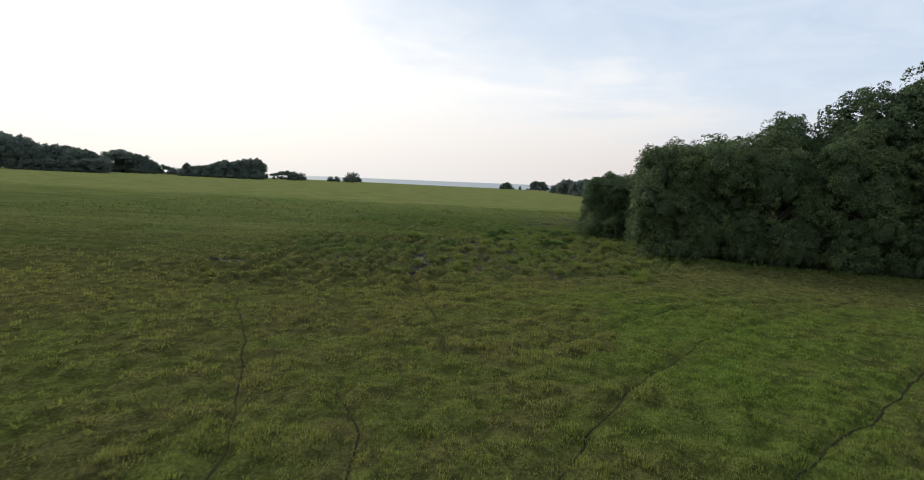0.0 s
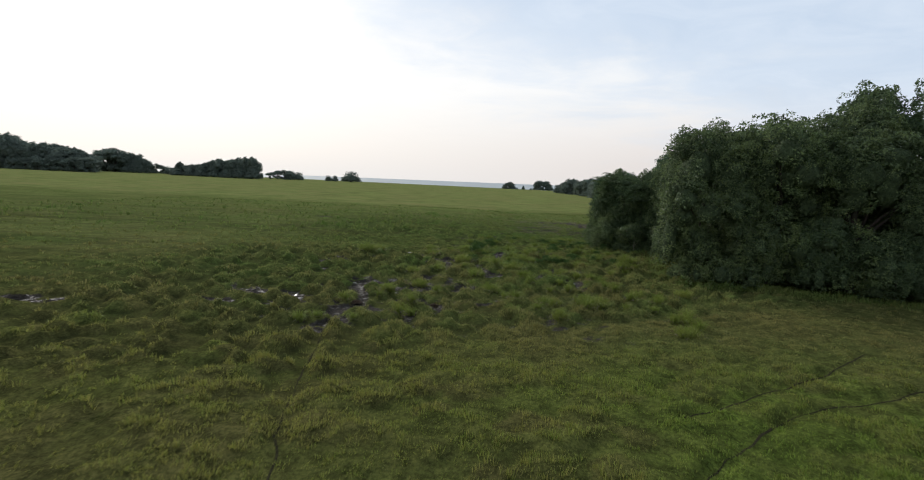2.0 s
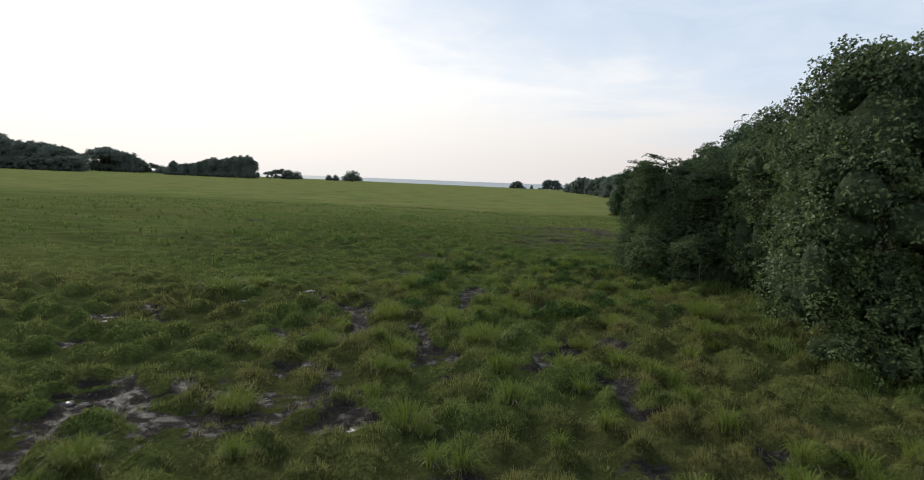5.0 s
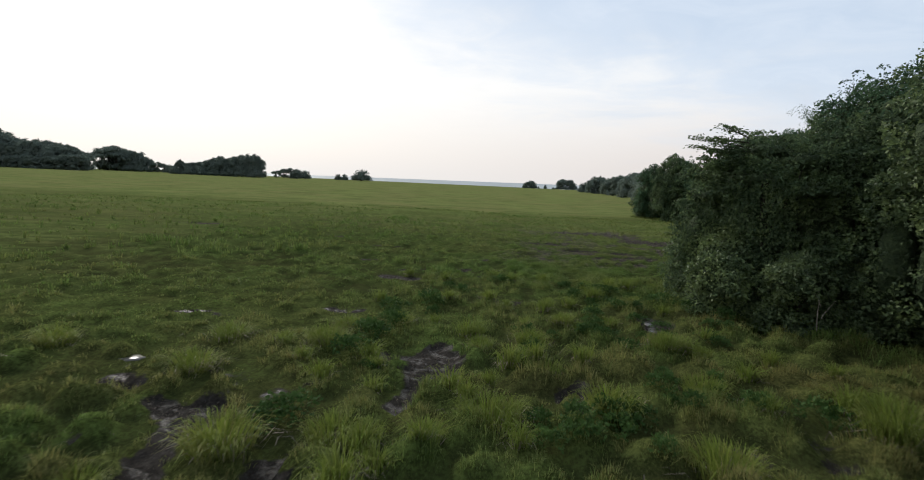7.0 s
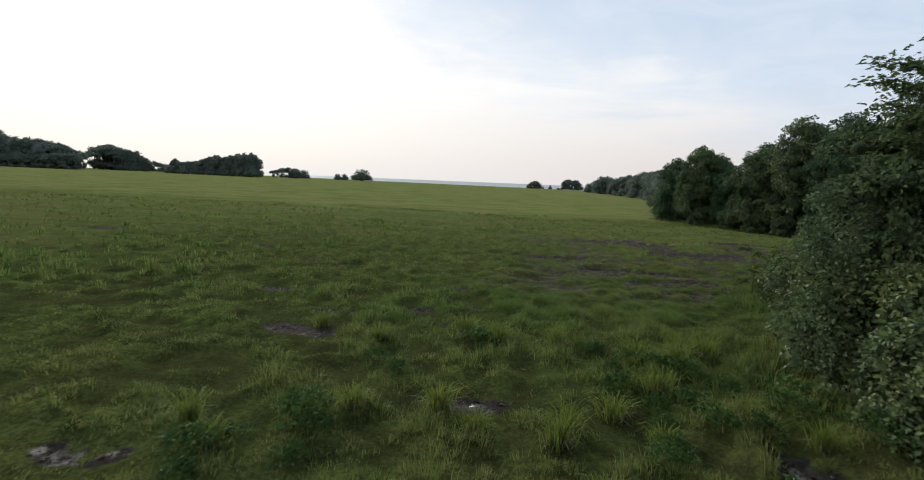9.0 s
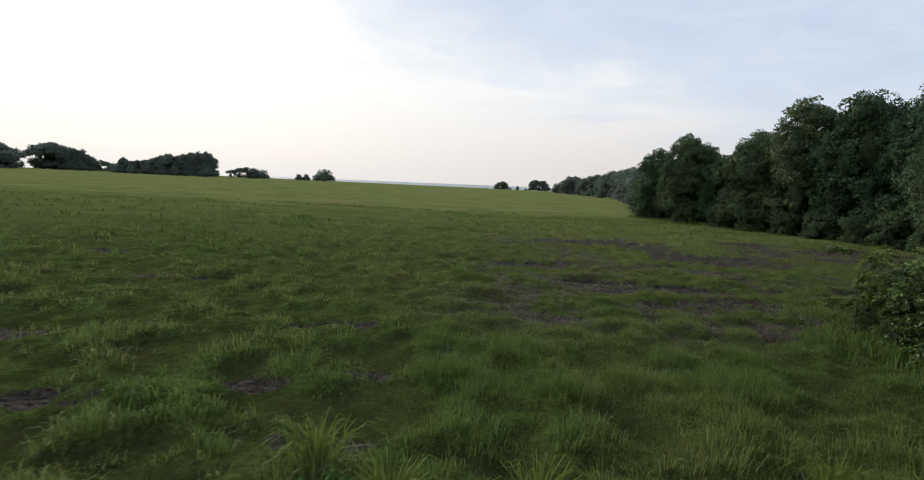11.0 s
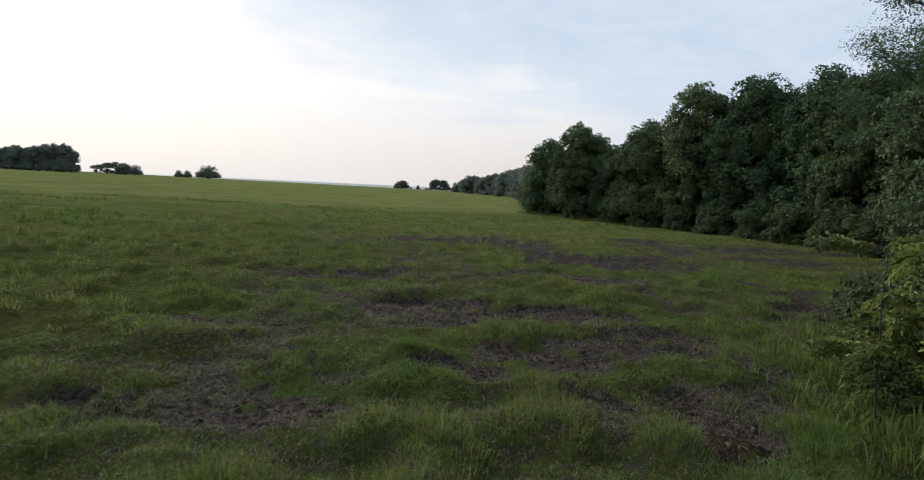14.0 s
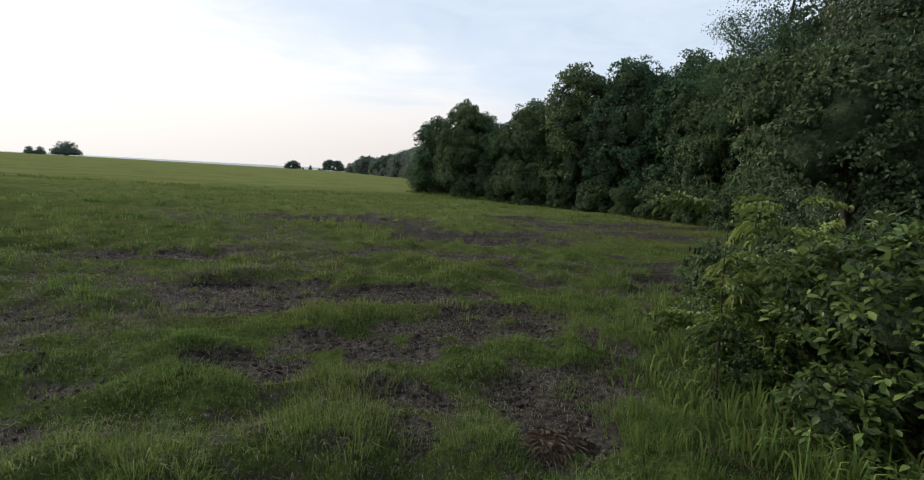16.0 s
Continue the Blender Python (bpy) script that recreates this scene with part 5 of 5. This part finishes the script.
clods()

# ---------------------------------------------------------------- grass


def blades(rng, x, y, n_per, length, lean, width, dry, root, ox=None, oy=None):
    """Tufts of curved blades, three triangles each. All but rng are arrays over the tufts; n_per is one number; ox, oy: a way to lean."""
    t = np.repeat(np.arange(len(x)), n_per)
    n = len(t)
    a = rng.uniform(0, 2 * math.pi, n)
    off = np.abs(rng.normal(size=n)) * root[t]
    bx, by = x[t] + np.cos(a) * off, y[t] + np.sin(a) * off
    z = (ground_z(bx, by) if ox is not None else 0 * bx) - 0.04
    ln = length[t] * rng.uniform(0.55, 1.15, n)
    out = lean[t] * rng.uniform(0.2, 1.25, n)
    head = a + rng.normal(size=n) * 0.6
    dx, dy = np.cos(head), np.sin(head)
    if ox is not None:
        dx, dy = dx * 0.8 + ox[t] * 1.1, dy * 0.8 + oy[t] * 1.1
        norm = np.maximum(np.hypot(dx, dy), 0.3)
        dx, dy = dx / norm, dy / norm
    turn = rng.uniform(0, math.pi, n)
    wx, wy = np.cos(turn) * width[t] / 2, np.sin(turn) * width[t] / 2
    m_out, m_up = ln * out * 0.28, ln * 0.62
    t_out, t_up = ln * out * 0.85, ln * (1.0 - 0.45 * np.minimum(out, 1.4))
    co = np.empty((n, 5, 3), np.float32)
    co[:, 0] = np.stack([bx - wx, by - wy, z], 1)
    co[:, 1] = np.stack([bx + wx, by + wy, z], 1)
    co[:, 2] = np.stack([bx + dx * m_out + wx * 0.9, by + dy * m_out + wy * 0.9, z + m_up], 1)
    co[:, 3] = np.stack([bx + dx * m_out - wx * 0.9, by + dy * m_out - wy * 0.9, z + m_up], 1)
    co[:, 4] = np.stack([bx + dx * t_out, by + dy * t_out, z + t_up], 1)
    tri = (np.array([[0, 1, 2], [0, 2, 3], [3, 2, 4]])[None] + np.arange(n)[:, None, None] * 5).reshape(-1, 3)
    d = np.clip(dry[t] + rng.normal(size=n) * 0.22, 0, 1)
    return co.reshape(-1, 3), tri, np.repeat(d, 5)


def line_of_flight(y):
    return np.interp(y, [0, 44, 84, 114, 160], [2, 7.5, 10.7, 18.5, 30])


def grass(name, label, seed, area, per_m2, inner, outer, n_per, tall, width, lean=0.7):
    """Grass over a stretch of the plan, between two distances to the side of the line of flight."""
    rng = np.random.default_rng(seed)
    x, y = scatter(rng, *area, per_m2)
    side = np.abs(x - line_of_flight(y))
    keep = (side >= inner) & (side < outer) & ~in_forest(x, y, 0.3)
    x, y = x[keep], y[keep]
    (h, ox, oy, own), wet, mud = mound(x, y), wet_at(x, y), mud_at(x, y)
    keep = (trail_gap(x, y) > 0.15) & (rng.uniform(size=len(x)) > np.maximum(mud * (1.2 - 0.2 * smooth01(y, 108, 116)) - 0.10, (0.5 - 0.9 * h) * litter_at(x, y))) & (rng.uniform(size=len(x)) < 0.62 - 0.46 * wet - 0.16 * smooth01(y, 106, 116) + 1.5 * h)
    tuft = clump(x, y)
    keep &= rng.uniform(size=len(x)) < 1 - tufty(y) * 0.8 * (1 - tuft)
    x, y, h, wet, ox, oy, own, tuft = (v[keep] for v in (x, y, h, wet, ox, oy, own, tuft))
    big = noise2(x, y, 6.0, 71)
    size = tall * np.maximum(0.62, 0.66 + 0.45 * h * (0.5 + wet + 0.5 * smooth01(y, 106, 116)) + 0.6 * (big - 0.5) + 0.3 * (own - 0.5)) * rng.uniform(0.75, 1.25, len(x))
    size = size * (1 + 0.6 * smooth01(y, 112, 113.5) * (1 - smooth01(y, 116, 123)))
    size = size * (1 + tufty(y) * (1.05 * tuft - 0.45))
    one = np.ones(len(x))
    dry = -0.12 * tufty(y) * tuft + dryness(x, y) + 0.35 * wet * smooth01(-h, -0.45, -0.05) + 0.15 * litter_at(x, y)
    co, tri, d = blades(rng, x, y, n_per, size, lean * one, width * rng.uniform(0.7, 1.3, len(x)), dry, 0.10 + 0.06 * one, ox, oy)
    me = mesh_of(name, co, tri, False, {"dry": d, "lush": 1 - smooth01(co[:, 1], 46, 60)})
    me.materials.append(BLADE)
    return tagged(new(name, me), label, "grass", kind="stuff")


GRASS_LABEL = "green and straw-tinged meadow grass over the floodplain"
grass("grass", GRASS_LABEL, 11, (-14, 36, 13, 62), 8.5, 0, 14, 14, 0.26, 0.021)
grass("grass", GRASS_LABEL, 12, (-10, 44, 62, 112), 6.2, 0, 14, 18, 0.36, 0.017, 0.85)
grass("grass", GRASS_LABEL, 18, (4, 32, 112, 127), 30.0, 0, 10, 18, 0.17, 0.008, 0.85)
grass("grass", GRASS_LABEL, 19, (-12, 44, 100, 140), 7.0, 10, 24, 13, 0.20, 0.016, 0.95)
grass("grass", GRASS_LABEL, 20, (8, 36, 127, 136), 8.0, 0, 10, 16, 0.20, 0.015, 0.85)
grass("grass", GRASS_LABEL, 13, (-30, 52, 15, 102), 2.8, 14, 28, 14, 0.29, 0.028)
grass("grass", GRASS_LABEL, 21, (-30, 52, 100, 148), 3.0, 22, 30, 13, 0.24, 0.024, 0.95)
grass("grass", GRASS_LABEL, 14, (-48, 62, 25, 165), 1.5, 28, 46, 11, 0.33, 0.050)
grass("grass", GRASS_LABEL, 15, (-112, 62, 45, 190), 0.55, 46, 120, 8, 0.34, 0.075)
grass("grass", GRASS_LABEL, 16, (-20, 58, 136, 190), 2.1, 0, 28, 14, 0.25, 0.028)


def turf():
    """The short turf under the tufts, where the flight comes lowest: single pointed blades."""
    rng = np.random.default_rng(65)
    x, y = scatter(rng, 3, 28, 107, 128, 600)
    keep = (np.abs(x - line_of_flight(y)) < 8.5) & ~in_forest(x, y, 0.3)
    x, y = x[keep], y[keep]
    keep = rng.uniform(size=len(x)) > np.maximum(np.maximum(1.05 * mud_at(x, y) - 0.06, 0.55 * litter_at(x, y)), 0.55 * (1 - clump(x, y)))
    x, y = x[keep], y[keep]
    n = len(x)
    ln = rng.uniform(0.06, 0.15, n)
    a, turn, out = rng.uniform(0, 2 * math.pi, n), rng.uniform(0, math.pi, n), rng.uniform(0.1, 0.9, n)
    z = ground_z(x, y) - 0.015
    side = np.stack([np.cos(turn), np.sin(turn), 0 * turn], 1) * (0.0045 * rng.uniform(0.7, 1.4, (n, 1)))
    foot = np.stack([x, y, z], 1)
    tip = foot + np.stack([np.cos(a) * out * ln, np.sin(a) * out * ln, ln * (1 - 0.4 * out)], 1)
    co = np.stack([foot - side, foot + side, tip], 1).reshape(-1, 3)
    dry = np.clip(dryness(x, y) + rng.normal(size=n) * 0.3, 0, 1)
    me = mesh_of("turf", co, np.arange(3 * n).reshape(-1, 3), False, {"dry": np.repeat(dry, 3)})
    me.materials.append(BLADE)
    tagged(new("turf", me), "short green turf between the tufts and mud", "grass", kind="stuff")


turf()


def sedge_line():
    """Taller darker grass along the line where the wet meadow meets the open plain."""
    rng = np.random.default_rng(58)
    x = rng.uniform(-70, 46, 1500)
    y = 193.5 + 5 * (noise2(x, 0 * x, 16.0, 59, 3) - 0.5) * 2 + rng.normal(size=len(x)) * 2.2
    keep = noise2(x, y, 6.0, 60, 2) + 0.006 * np.minimum(x, 0) > 0.42
    x, y = x[keep], y[keep]
    one = np.ones(len(x))
    co, tri, d = blades(rng, x, y, 9, one * 0.40, one * 0.8, one * 0.06, one * 0.15, one * 0.35, 0 * one, 0 * one)
    me = mesh_of("sedge", co, tri, False, {"dry": d})
    me.materials.append(BLADE)
    tagged(new("sedge", me), "line of taller dark sedge at the edge of the plain", "grass", kind="stuff")


sedge_line()


def fringe():
    """Rank grass along the foot of the forest."""
    rng = np.random.default_rng(63)
    out = []
    for (ax, ay), (bx, by) in zip(EDGE[1:23], EDGE[2:24]):
        n = int(math.hypot(bx - ax, by - ay) * 14)
        f = rng.uniform(0, 1, n)
        nx, ny = (by - ay), -(bx - ax)
        off = rng.normal(size=n) * 0.6 - 0.3
        norm = math.hypot(nx, ny)
        out.append(np.stack([ax + (bx - ax) * f + nx / norm * off, ay + (by - ay) * f + ny / norm * off], 1))
    p = np.concatenate(out)
    one = np.ones(len(p))
    size = 0.35 + 0.5 * noise2(p[:, 0], p[:, 1], 2.0, 64, 2)
    co, tri, d = blades(rng, p[:, 0], p[:, 1], 9, size, one * 0.8, one * 0.03, one * 0.1, one * 0.2, 0 * one, 0 * one)
    me = mesh_of("rank_grass", co, tri, False, {"dry": d})
    me.materials.append(BLADE)
    tagged(new("rank_grass", me), "rank green grass along the foot of the forest", "grass", kind="stuff")


fringe()


def stubble():
    """Short dead stems left standing in the trampled mud."""
    rng = np.random.default_rng(57)
    p = np.concatenate([np.stack(scatter(rng, -16, 22, 52, 112, 3.0), 1), np.stack(scatter(rng, 2, 32, 113, 140, 26.0), 1), np.stack(scatter(rng, 4, 46, 140, 162, 5.0), 1)])
    p = p[(np.maximum(mud_at(p[:, 0], p[:, 1]), 0.6 * litter_at(p[:, 0], p[:, 1])) > 0.25 + 0.3 * rng.uniform(size=len(p))) & ~in_forest(p[:, 0], p[:, 1], 0.3)]
    one = np.ones(len(p))
    co, tri, d = blades(rng, p[:, 0], p[:, 1], 7, one * 0.15, one * 1.8, one * 0.0075, one, one * 0.16, 0 * one, 0 * one)
    me = mesh_of("stubble", co, tri)
    me.materials.append(DEAD)
    tagged(new("stubble", me), "short dead grass stems in trampled mud", "grass", kind="stuff")


stubble()

# --- big separate tussocks in the wet hollow: ten models, then copies
TUSSOCKS = []
for k in range(10):
    rng = np.random.default_rng(1200 + k)
    t = thing("grass_tussock", pose(0, 0, 0), "tall arching tussock of bright green swamp grass", "grass tussock", "tussocks in the wet hollow")
    one = np.zeros(1)
    n = 130
    a = rng.uniform(0, 2 * math.pi, n)
    ln = rng.uniform(0.55, 1.15, n)
    out = rng.uniform(0.1, 1.15, n)
    off = np.abs(rng.normal(size=n)) * 0.20
    turn = rng.uniform(0, math.pi, n)
    w = rng.uniform(0.010, 0.019, n)
    rows = []
    for f, up, far, ww in ((0, -0.05, 0, 1.0), (0.5, 0.55, 0.20, 0.9), (0.8, 0.80, 0.52, 0.6)):
        r = off + ln * out * far
        z = ln * (up - 0.25 * out * f * f)
        c = np.stack([r * np.cos(a), r * np.sin(a), z], 1)
        s = np.stack([np.cos(turn) * w * ww, np.sin(turn) * w * ww, 0 * w], 1)
        rows += [c - s, c + s]
    rows.append(np.stack([(off + ln * out * 0.95) * np.cos(a), (off + ln * out * 0.95) * np.sin(a), ln * (0.92 - 0.62 * out)], 1))
    co = np.stack(rows, 1).reshape(-1, 3)
    tri = (np.array([[0, 1, 3], [0, 3, 2], [2, 3, 5], [2, 5, 4], [4, 5, 6]])[None] + np.arange(n)[:, None, None] * 7).reshape(-1, 3)
    dry = np.repeat(np.clip(rng.normal(0.14, 0.16, n), 0, 1), 7)
    part("foliage", mesh_of("foliage", co, tri, False, {"dry": dry}), TUSSOCK, t)
    m = 45
    co, tri, d = blades(rng, one, one, m, one + 0.5, one + 1.5, one + 0.026, one + 1, one + 0.22)
    co[:, 2] -= co[:, 2].min() + 0.04
    part("thatch", mesh_of("thatch", co, tri), DEAD, t, "brown dead blades round the foot")
    TUSSOCKS.append(t)
rng = np.random.default_rng(1300)
count, spots = 0, []
while count < 120:
    y = rng.uniform(56, 110)
    x = float(line_of_flight(y)) + rng.uniform(-15, 11)
    if in_forest(np.array([x]), np.array([y]), 0.6)[0] or mud_at(np.array([x]), np.array([y]))[0] > 0.55:
        continue
    if noise2(np.array([x]), np.array([y]), 5.0, 91)[0] < 0.47:
        continue
    z = float(ground_z(np.array([x]), np.array([y]))[0])
    s = rng.uniform(0.62, 1.10)
    m = Matrix.LocRotScale((x, y, z), Euler((0, 0, rng.uniform(0, 6.28))), (s, s, s * rng.uniform(0.8, 1.1)))
    if count < 10:
        spots.append(m)
    else:
        copy_thing(TUSSOCKS[count % 10], m)
    count += 1

for t, m in zip(TUSSOCKS, spots):
    t.matrix_basis = m


def arching_tuft(seed, n, tall, wide, root, blade, material, label, category, group, dead=0, dryish=0.10):
    """A broad tuft of long blades that rise from a wide foot and arch over on all sides."""
    rng = np.random.default_rng(seed)
    t = thing("grass_tussock", pose(0, 0, 0), label, category, group)
    a = rng.uniform(0, 2 * math.pi, n)
    off = np.sqrt(rng.uniform(0, 1, n)) * root
    ln = tall * rng.uniform(0.6, 1.15, n) * (1.1 - 0.35 * off / root)
    out = wide * (0.15 + 0.85 * off / root) * rng.uniform(0.5, 1.3, n)
    head = a + rng.normal(size=n) * 0.5
    turn = rng.uniform(0, math.pi, n)
    w = blade * rng.uniform(0.7, 1.3, n)
    rows = []
    for up, far, ww in ((-0.08, 0.0, 1.0), (0.50, 0.16, 0.95), (0.80, 0.45, 0.7)):
        z = ln * (up - 0.22 * out * far)
        c = np.stack([off * np.cos(a) + ln * out * far * np.cos(head), off * np.sin(a) + ln * out * far * np.sin(head), z], 1)
        side = np.stack([np.cos(turn) * w * ww, np.sin(turn) * w * ww, 0 * w], 1)
        rows += [c - side, c + side]
    rows.append(np.stack([off * np.cos(a) + ln * out * 0.9 * np.cos(head), off * np.sin(a) + ln * out * 0.9 * np.sin(head), ln * (0.95 - 0.50 * np.minimum(out, 1.5))], 1))
    co = np.stack(rows, 1).reshape(-1, 3)
    tri = (np.array([[0, 1, 3], [0, 3, 2], [2, 3, 5], [2, 5, 4], [4, 5, 6]])[None] + np.arange(n)[:, None, None] * 7).reshape(-1, 3)
    dry = np.repeat(np.clip(rng.normal(dryish, 0.2, n) + 0.25 * (off / root) ** 2, 0, 1), 7)
    part("foliage", mesh_of("foliage", co, tri, False, {"dry": dry}), material, t)
    if dead:
        one = np.zeros(1)
        co, tri, d = blades(rng, one, one, dead, one + tall * 0.5, one + 1.4, one + 0.026, one + 1, one + root * 0.8)
        co[:, 2] -= co[:, 2].min() + 0.04
        part("thatch", mesh_of("thatch", co, tri), DEAD, t, "brown dead blades round the foot")
    return t


def planted(models, spots, lo, hi, seed):
    """The models, then copies of them, each at one of the spots."""
    rng = np.random.default_rng(seed)
    for k, (x, y) in enumerate(spots):
        z = float(ground_z(np.array([x]), np.array([y]))[0])
        size = rng.uniform(lo, hi)
        m = Matrix.LocRotScale((x, y, z - 0.03), Euler((0, 0, k * 2.1)), (size, size, size * rng.uniform(0.8, 1.05)))
        if k < len(models):
            models[k].matrix_basis = m
        else:
            copy_thing(models[k % len(models)], m)


# --- the broad arching tufts between the wet channels: three models, then copies
BROAD_TUFTS = [arching_tuft(1700 + k, 380, 1.0, 0.95, 0.62, 0.0095, TUSSOCK, "broad arching tuft of yellow-green swamp grass", "grass tussock", "tussocks in the wet hollow", 70) for k in range(3)]
planted(BROAD_TUFTS, [(10.6, 64.8), (14.4, 66.6), (-2.5, 66.0), (5.7, 70.8), (-0.6, 71.1), (22.0, 69.2), (13.0, 64.6), (-8.5, 85.8), (-7.9, 89.8), (-1.2, 88.2), (2.8, 82.7), (2.7, 91.5), (5.3, 84.2), (13.4, 87.0), (17.1, 89.2), (15.8, 83.9), (8.1, 79.3), (0.4, 80.8), (21.7, 86.5), (9.6, 85.6), (-2.0, 77.2), (0.5, 77.9), (4.0, 77.8), (11.5, 79.7)], 0.85, 1.35, 1710)
planted([BROAD_TUFTS[0]], [(10.6, 64.8), (13.2, 80.3), (2.3, 91.7), (16.9, 93.5), (18.5, 93.8), (15.3, 98.4), (4.9, 95.9), (2.6, 94.9), (9.0, 92.8), (-1.6, 91.7), (11.1, 93.2), (12.9, 97.4), (10.3, 59.2), (18.1, 57.3)], 0.8, 1.25, 1711)
# --- fine tall grass at the foot of the near shrubs: two models, then copies
FINE_TUFTS = [arching_tuft(1720 + k, 260, 0.46, 1.0, 0.36, 0.0028, BLADE, "fine tall green grass tuft beside the shrubs", "grass tussock", "tufts beside the shrubs", 0, -0.05) for k in range(2)]
fine_rng = np.random.default_rng(1722)
planted(FINE_TUFTS, [(22.6 + 3.8 * u + fine_rng.normal() * 0.5, 118.6 + 3.4 * u + 1.5 * fine_rng.normal() * 0.6) for u in fine_rng.uniform(-0.15, 1.0, 30)], 0.55, 1.05, 1723)

# --- matted heaps of dead brown grass: two models, then copies
HEAPS = []
for k in range(2):
    rng = np.random.default_rng(1600 + k)
    t = thing("dead_grass_heap", pose(0, 0, 0), "matted heap of reddish-brown dead grass on the mud", "dead grass", "heaps of dead grass")
    n = 1100
    a, r = rng.uniform(0, 2 * math.pi, n), np.sqrt(rng.uniform(0, 1, n)) * 0.5
    p = np.stack([r * np.cos(a), r * np.sin(a) * 0.8, 0.19 * (1 - (r / 0.5) ** 2) + rng.uniform(-0.02, 0.05, n)], 1)
    way = rng.normal(size=(n, 3)) * (1, 1, 0.3) + np.stack([np.cos(a), np.sin(a), -0.4 - 0 * a], 1) * 0.8
    part("thatch", mesh_of("thatch", *leaf_cards(rng, p, way, rng.uniform(0.10, 0.26, n), 0.018, 0.25)), THATCH, t)
    dome = ICO_CO * (0.44, 0.36, 0.16) * (0.85 + 0.3 * rng.uniform(size=(len(ICO_CO), 1)))
    part("core", mesh_of("core", dome, ICO_TRI), THATCH, t)
    HEAPS.append(t)
HEAP_SPOTS = [(22.0, 120.4, 0.95), (-0.3, 64.2, 0.9), (-4.3, 62.3, 0.9), (1.6, 62.9, 0.8), (6.4, 65.5, 0.8)]
for k, (x, y, s) in enumerate(HEAP_SPOTS):
    z = float(ground_z(np.array([x]), np.array([y]))[0])
    m = Matrix.LocRotScale((x, y, z), Euler((0, 0, k * 1.9)), (s, s, s * 0.9))
    if k < 2:
        HEAPS[k].matrix_basis = m
    else:
        copy_thing(HEAPS[k % 2], m)

# --- dark leafy herbs between the tussocks
HERBS = []
for k in range(4):
    rng = np.random.default_rng(1400 + k)
    lobes = [(rng.uniform(-0.4, 0.4), rng.uniform(-0.4, 0.4), 0.18, rng.uniform(0.3, 0.5), rng.uniform(0.3, 0.5), rng.uniform(0.25, 0.42)) for _ in range(4)]
    t = thing("herb_clump", pose(0, 0, 0), "low dark green leafy herb clump among the grass", "herb", "herbs in the wet hollow")
    part("foliage", crown_mesh(1410 + k, lobes, 60, 6, 0.12, 0.06), LEAF_HERB, t)
    for j in range(5):
        a = j * 1.26
        part("stem", mesh_of("stem", *tube(bent(rng, (0, 0, -0.05), (0.3 * math.cos(a), 0.3 * math.sin(a), 0.35), 4, 0.1), (0.012, 0.010, 0.008, 0.005), 4), True), LEAF_HERB, t)
    HERBS.append(t)
rng = np.random.default_rng(1500)
count, spots = 0, []
while count < 50:
    y = rng.uniform(84, 108)
    x = float(line_of_flight(y)) + rng.uniform(-11, 9)
    if in_forest(np.array([x]), np.array([y]), 0.3)[0] or noise2(np.array([x]), np.array([y]), 4.0, 93)[0] < 0.5:
        continue
    z = float(ground_z(np.array([x]), np.array([y]))[0])
    s = rng.uniform(0.6, 1.3)
    m = Matrix.LocRotScale((x, y, z), Euler((0, 0, rng.uniform(0, 6.28))), (s, s, s))
    if count < 4:
        spots.append(m)
    else:
        copy_thing(HERBS[count % 4], m)
    count += 1
for k in range(26):
    x, y = rng.uniform(13.5, 21.5), rng.uniform(95, 107)
    if in_forest(np.array([x]), np.array([y]), 0.3)[0] or mud_at(np.array([x]), np.array([y]))[0] > 0.4:
        continue
    z, s = float(ground_z(np.array([x]), np.array([y]))[0]), rng.uniform(0.6, 1.2)
    copy_thing(HERBS[k % 4], Matrix.LocRotScale((x, y, z), Euler((0, 0, k * 1.7)), (s, s, s * 0.9)))
for t, m in zip(HERBS, spots):
    t.matrix_basis = m
